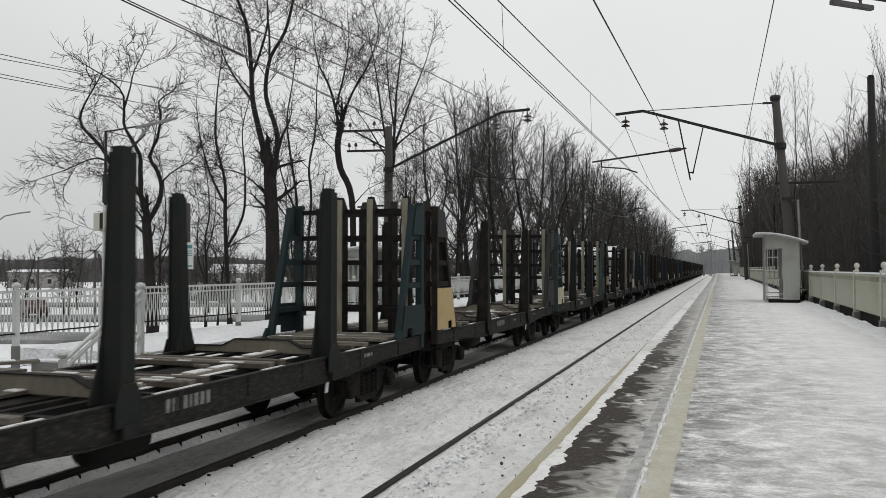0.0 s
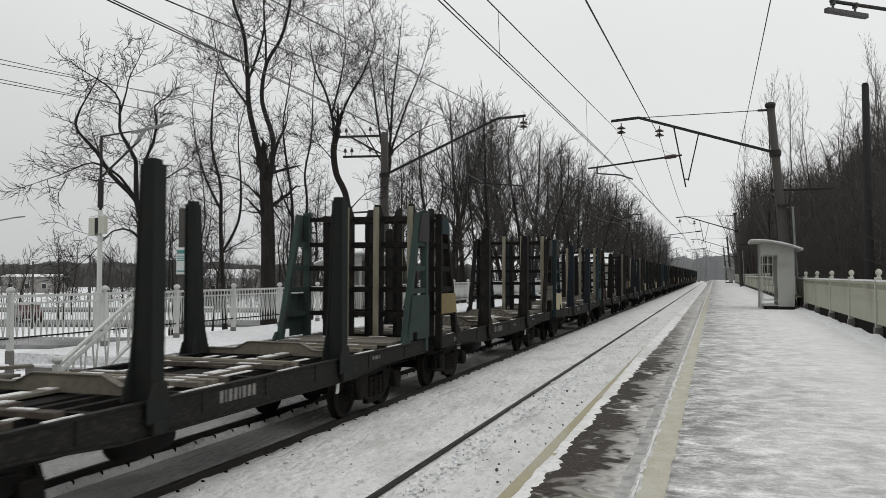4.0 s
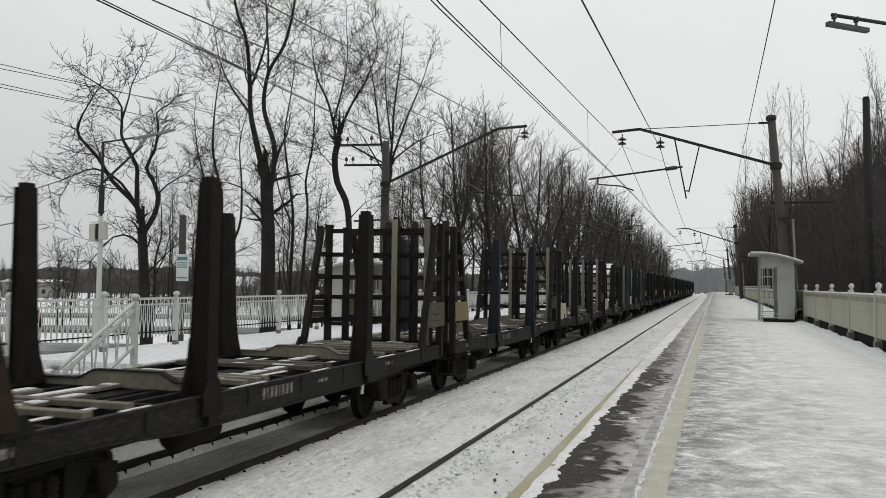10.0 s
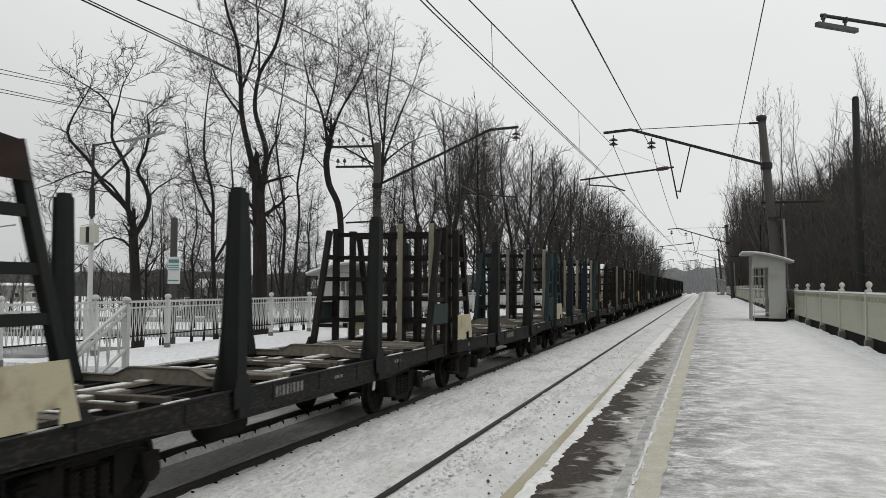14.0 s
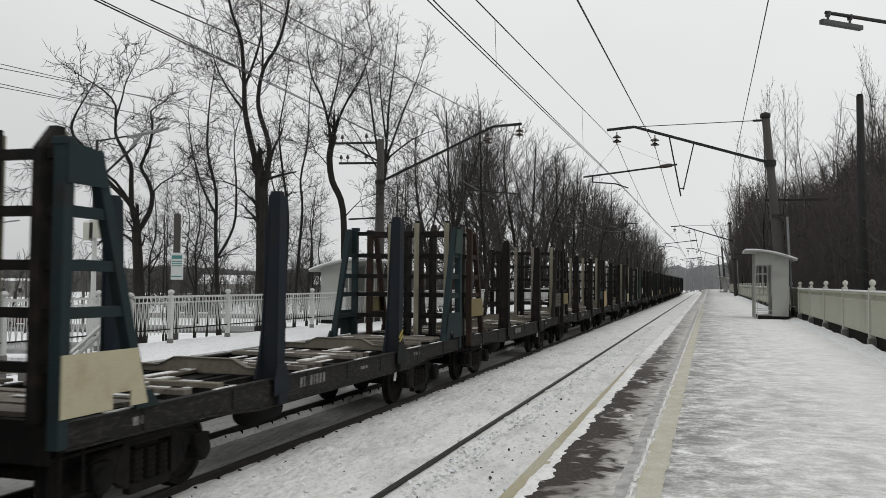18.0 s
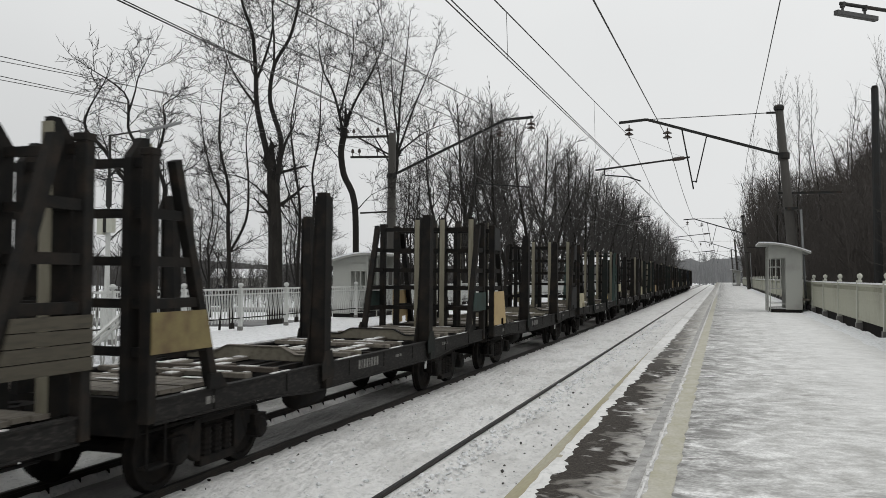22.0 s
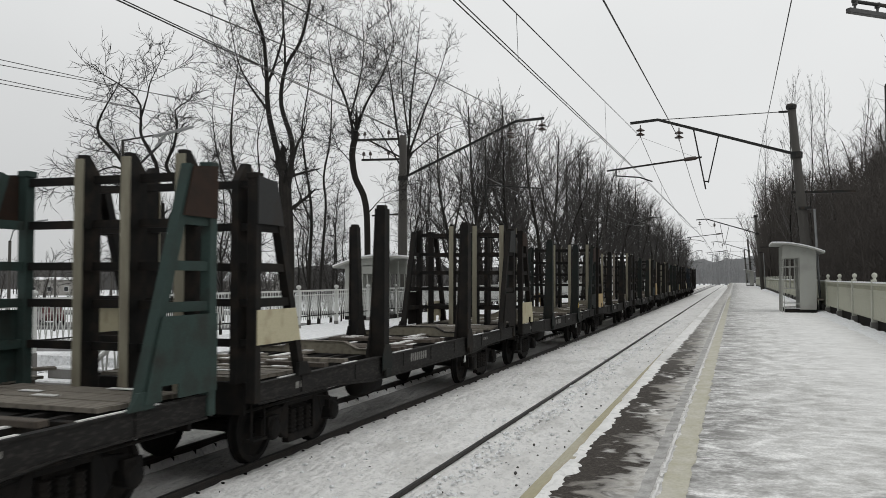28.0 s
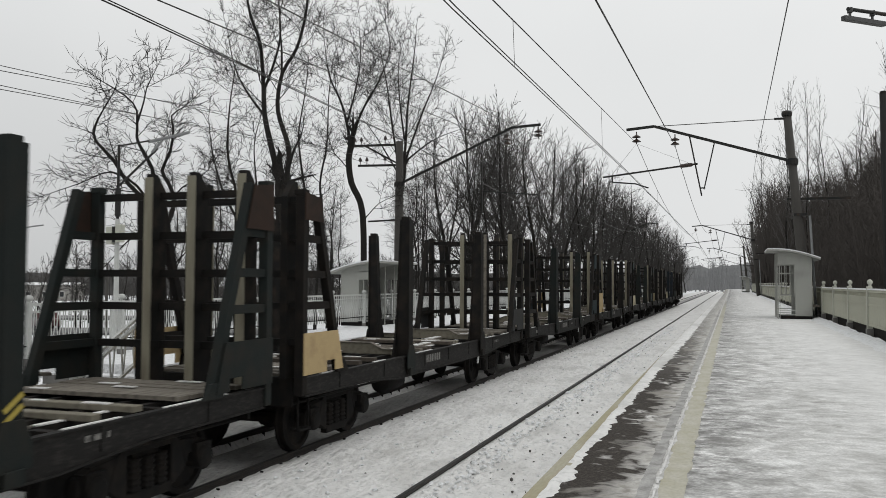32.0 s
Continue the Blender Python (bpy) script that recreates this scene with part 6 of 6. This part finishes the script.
thicket("brushwood_right", 5.4, 16, 26, 95, 1150, 5.2, 7.4, TWIG_BROWN, 3, "dense brown bare brushwood behind the platform wall", 1.05, 5)
thicket("brushwood_right_tall", 7.5, 24, 46, 112, 1100, 9.6, 12.2, TWIG_BROWN, 13, "taller brown bare brushwood further from the wall", 1.3, 6)
thicket("woods_right_far", 4.8, 30, 100, 230, 1250, 13.5, 18.0, TWIG_BROWN, 8, "dense brown bare woods behind the platform wall", 1.7, 6)
thicket("brushwood_left", -26, -13.5, 60, 240, 420, 2.6, 5.2, TWIG, 5, "dense dark bare brushwood beside the line", 1.2, 5)
thicket("woods_left", -110, -20, 95, 175, 360, 4.0, 6.4, TWIG_ROW, 9, "grey bare woods behind the trees", 1.4, 7)
thicket("woods_far_left", -330, -75, 150, 260, 380, 6, 9, TWIG_ROW, 6, "distant bare woods beyond the field", 2.2, 6)
thicket("woods_far_ahead", -60, 90, 330, 460, 400, 9, 14, FAR_HAZE, 7, "distant woods at the end of the line, coloured pale for haze", 3.0)


def ridge(name, x0, x1, y, bow, h0, h1, mat, seed, label):
    """A far line of woods: a long bank whose crest is ragged with tree tops."""
    verts, faces = [], []
    n = int((x1 - x0) / 0.9)
    for k in range(n + 1):
        x = x0 + (x1 - x0) * k / n
        yy = y + bow * ((x - x0) / (x1 - x0) - 0.5) ** 2
        v = noise.noise(Vector((x * 0.035, seed, 0))) + 0.5 * noise.noise(Vector((x * 0.16, seed, 2)))
        h = h0 + (h1 - h0) * (0.5 + 0.5 * v) + 0.7 * noise.noise(Vector((x * 0.9, seed, 4)))
        for dy, z in ((0, -2.0), (1.5, h * 0.55), (4, h), (9, h * 0.7), (14, -2.0)):
            verts.append((x + 0.5 * noise.noise(Vector((x, dy, seed))), yy + dy, z))
    for k in range(n):
        for j in range(4):
            a = 5 * k + j
            faces.append((a, a + 5, a + 6, a + 1))
    me = bpy.data.meshes.new(name)
    me.from_pydata(verts, [], faces)
    me.materials.append(mat)
    return tagged(new(name, me), label, "woods", kind="structure")


ridge("backdrop_woods_left", -420, -62, 215, 60, 4.4, 7.6, FAR_RIDGE, 3, "distant dark line of bare woods")
ridge("backdrop_woods_ahead", -90, 160, 440, 0, 9, 15, FAR_HAZE, 5, "distant woods at the end of the line, coloured pale for haze")


# ---- beyond the far fence ----
def field_point(d, side, z=0.0):
    """A place in the field: d metres ahead of the middle of the view and so far to its side."""
    return (-0.309 * d + 0.951 * side, 0.951 * d + 0.309 * side, z)


def house(x, y, w, d, h, turn, roof_h, label, floors=1):
    g = thing("house", label, "house", "distant houses", T(x, y, field_z(x) - 0.08) @ Matrix.Rotation(turn, 4, "Z"))
    part("wall", lambda b: box(b, -w / 2, w / 2, -d / 2, d / 2, 0, h), HOUSE_WALL, g)
    rf = part("roof", lambda b: prism(b, [(-d / 2 - 0.4, h), (0, h + roof_h), (d / 2 + 0.4, h)], "x", -w / 2 - 0.4, w / 2 + 0.4), HOUSE_WALL, g)
    part("roof_snow", lambda b: (beam(b, (0, -d / 4 - 0.2, h + roof_h / 2 + 0.08), (0.01, -d / 4 - 0.2, h + roof_h / 2 + 0.08), 0.1, 0.1), prism(b, [(-d / 2 - 0.45, h + 0.02), (0, h + roof_h + 0.16), (d / 2 + 0.45, h + 0.02), (0, h + roof_h + 0.01)], "x", -w / 2 - 0.42, w / 2 + 0.42)), SNOW_CLEAN, rf)
    n = max(2, int(w / 3))
    for f in range(floors):
        for k in range(n):
            x0 = -w / 2 + w * (k + 0.5) / n
            wd = part("window", lambda b: box(b, -0.55, 0.55, -0.06, 0.0, 0, 1.2), PAINT_WHITE, g, T(x0, -d / 2, 0.9 + 2.8 * f), key="house_window")
            part("pane", lambda b: box(b, -0.45, 0.45, -0.08, -0.06, 0.1, 1.1), GLASS_DARK, wd, key="house_pane")
    return g


house(*field_point(185, -88)[:2], 11, 7, 3.5, 0.31, 0.4, "low pale building beyond the snowy field", 1)
house(*field_point(165, -40)[:2], 9, 7, 3.4, 0.31, 1.6, "distant small house with snowy roof", 1)
house(*field_point(175, -20)[:2], 8, 7, 3.4, 0.31, 1.6, "distant cottage with snowy roof", 1)
house(-13.8, 96, 5, 7, 4.2, 0.0, 1.1, "small line-side building with snow on its gable roof", 1)


def road(d0, d1, s0, s1):
    pts = [field_point(d, s)[:2] for d, s in ((d0, s0), (d0, s1), (d1, s1 - 1), (d1, s0))]
    tagged(part("road", lambda b: prism(b, pts, "z", -2.0, -1.38), ROAD), "cleared wet road through the snowy field", "road", kind="structure")


def car(x, y, turn, paint, label):
    c = thing("car", label, "car", "parked cars", T(x, y, -1.38) @ Matrix.Rotation(turn, 4, "Z"))
    side = [(-2.1, 0.35), (-2.15, 0.75), (-1.95, 0.92), (-1.2, 0.98), (-0.75, 1.42), (0.85, 1.45), (1.45, 1.0), (2.05, 0.88), (2.12, 0.5), (2.05, 0.33)]
    body = part("body", lambda b: prism(b, side, "x", -0.82, 0.82), paint, c, bevel=0.05)
    for s in (-1, 1):
        part("window", lambda b: prism(b, [(-1.05, 1.0), (-0.68, 1.36), (0.8, 1.38), (1.25, 1.0)], "x", -0.005, 0.005), GLASS_DARK, body, T(s * 0.825, 0, 0), key="car_window")
        for y2 in (-1.3, 1.3):
            wh = part("wheel", lambda b: lathe(b, (0, 0, 0), (1, 0, 0), [(-0.1, 0.24), (-0.1, 0.31), (0.1, 0.31), (0.1, 0.24)], 14), RUBBER, c, T(s * 0.74, y2, 0.31), key="car_tyre")
            part("rim", lambda b: lathe(b, (0, 0, 0), (1, 0, 0), [(-0.105, 0.2), (0.105, 0.2)], 12), GALV, wh, key="car_rim")
    part("roof_snow", lambda b: prism(b, [(-0.7, 1.43), (-0.6, 1.5), (0.75, 1.52), (0.85, 1.46)], "x", -0.7, 0.7), SNOW_CLEAN, body, key="car_snow")
    return c


for d0, d1, s1 in ((47, 53, -2), (66, 73, 2), (92, 99, 8)):
    road(d0, d1, -90, s1)
for d, side, paint, words in ((69.5, -33.6, CAR_RED, "dark red parked car in the snow"), (95, -26, STEEL_BLUE, "dark blue parked car in the snow"), (96, -8, STEEL_DARK, "dark parked car in the snow")):
    car(*field_point(d, side)[:2], radians(54 if paint is CAR_RED else 108), paint, words)


def low_fence():
    f = thing("low_fence", "low wire fence in the snow behind the platform", "fence", at=T(-13.6, 0, -0.3))
    for k in range(14):
        part("picket", lambda b: box(b, -0.02, 0.02, -0.02, 0.02, 0, 0.95), IRON_DARK, f, T(0, 9 + 2.0 * k, 0), key="low_picket")
        part("wire", lambda b: [tube(b, (0, 0, z), (0, 2.0, z), 0.008, 0.008, 4) for z in (0.4, 0.65, 0.9)] + [tube(b, (0, 0, 0.4), (0, 2.0, 0.9), 0.006, 0.006, 4)], IRON_DARK, f, T(0, 9 + 2.0 * k, 0), key="low_wire")


low_fence()


for x, y, top, r in ((-50.4, 48.5, 5.1, 0.13), (-45.3, 53.3, 3.9, 0.10), (-49.0, 51.5, 3.4, 0.08)):
    u = thing("utility_pole", "weathered bare pole standing in the snowy field", "pole", "poles in the field", T(x, y, -0.3))
    part("shaft", lambda b: tube(b, (0, 0, -1.7), (0.03, 0, top + 0.3), r, r * 0.8, 8), CONCRETE_MAST, u)
    part("cap", lambda b: lathe(b, (0.03, 0, top + 0.3), (0, 0, 1), [(0, r * 0.85), (0.05, r * 0.8), (0.1, 0.03)], 8), IRON_DARK, u)
    if top > 5:
        part("arm", lambda b: [tube(b, p, q, 0.05, 0.05, 6) for p, q in (((0, 0, 5.3), (0.15, 0.16, 6.2)), ((0.15, 0.16, 6.2), (0.6, 0.63, 6.75)), ((0.6, 0.63, 6.75), (1.3, 1.36, 7.0)))], GALV, u)
        part("lamp_head", lambda b: beam(b, (1.25, 1.31, 6.98), (1.75, 1.83, 7.1), 0.22, 0.1), GALV, u, bevel=0.02)


def motions():
    for k, w in enumerate(WAGONS):
        walk(w, [(t, T(TRAIN, FIRST + LENGTH * k - run(t), 0)) for t in range(0, 33, 4)])
    # wheels turn as the train runs
    turns = [(j / 10, run(j / 10) / 0.475) for j in range(321)]
    for w, a in WHEELS:
        walk(w, [(t, T(0, a, 0.475) @ Matrix.Rotation(r, 4, "X")) for t, r in turns])


motions()
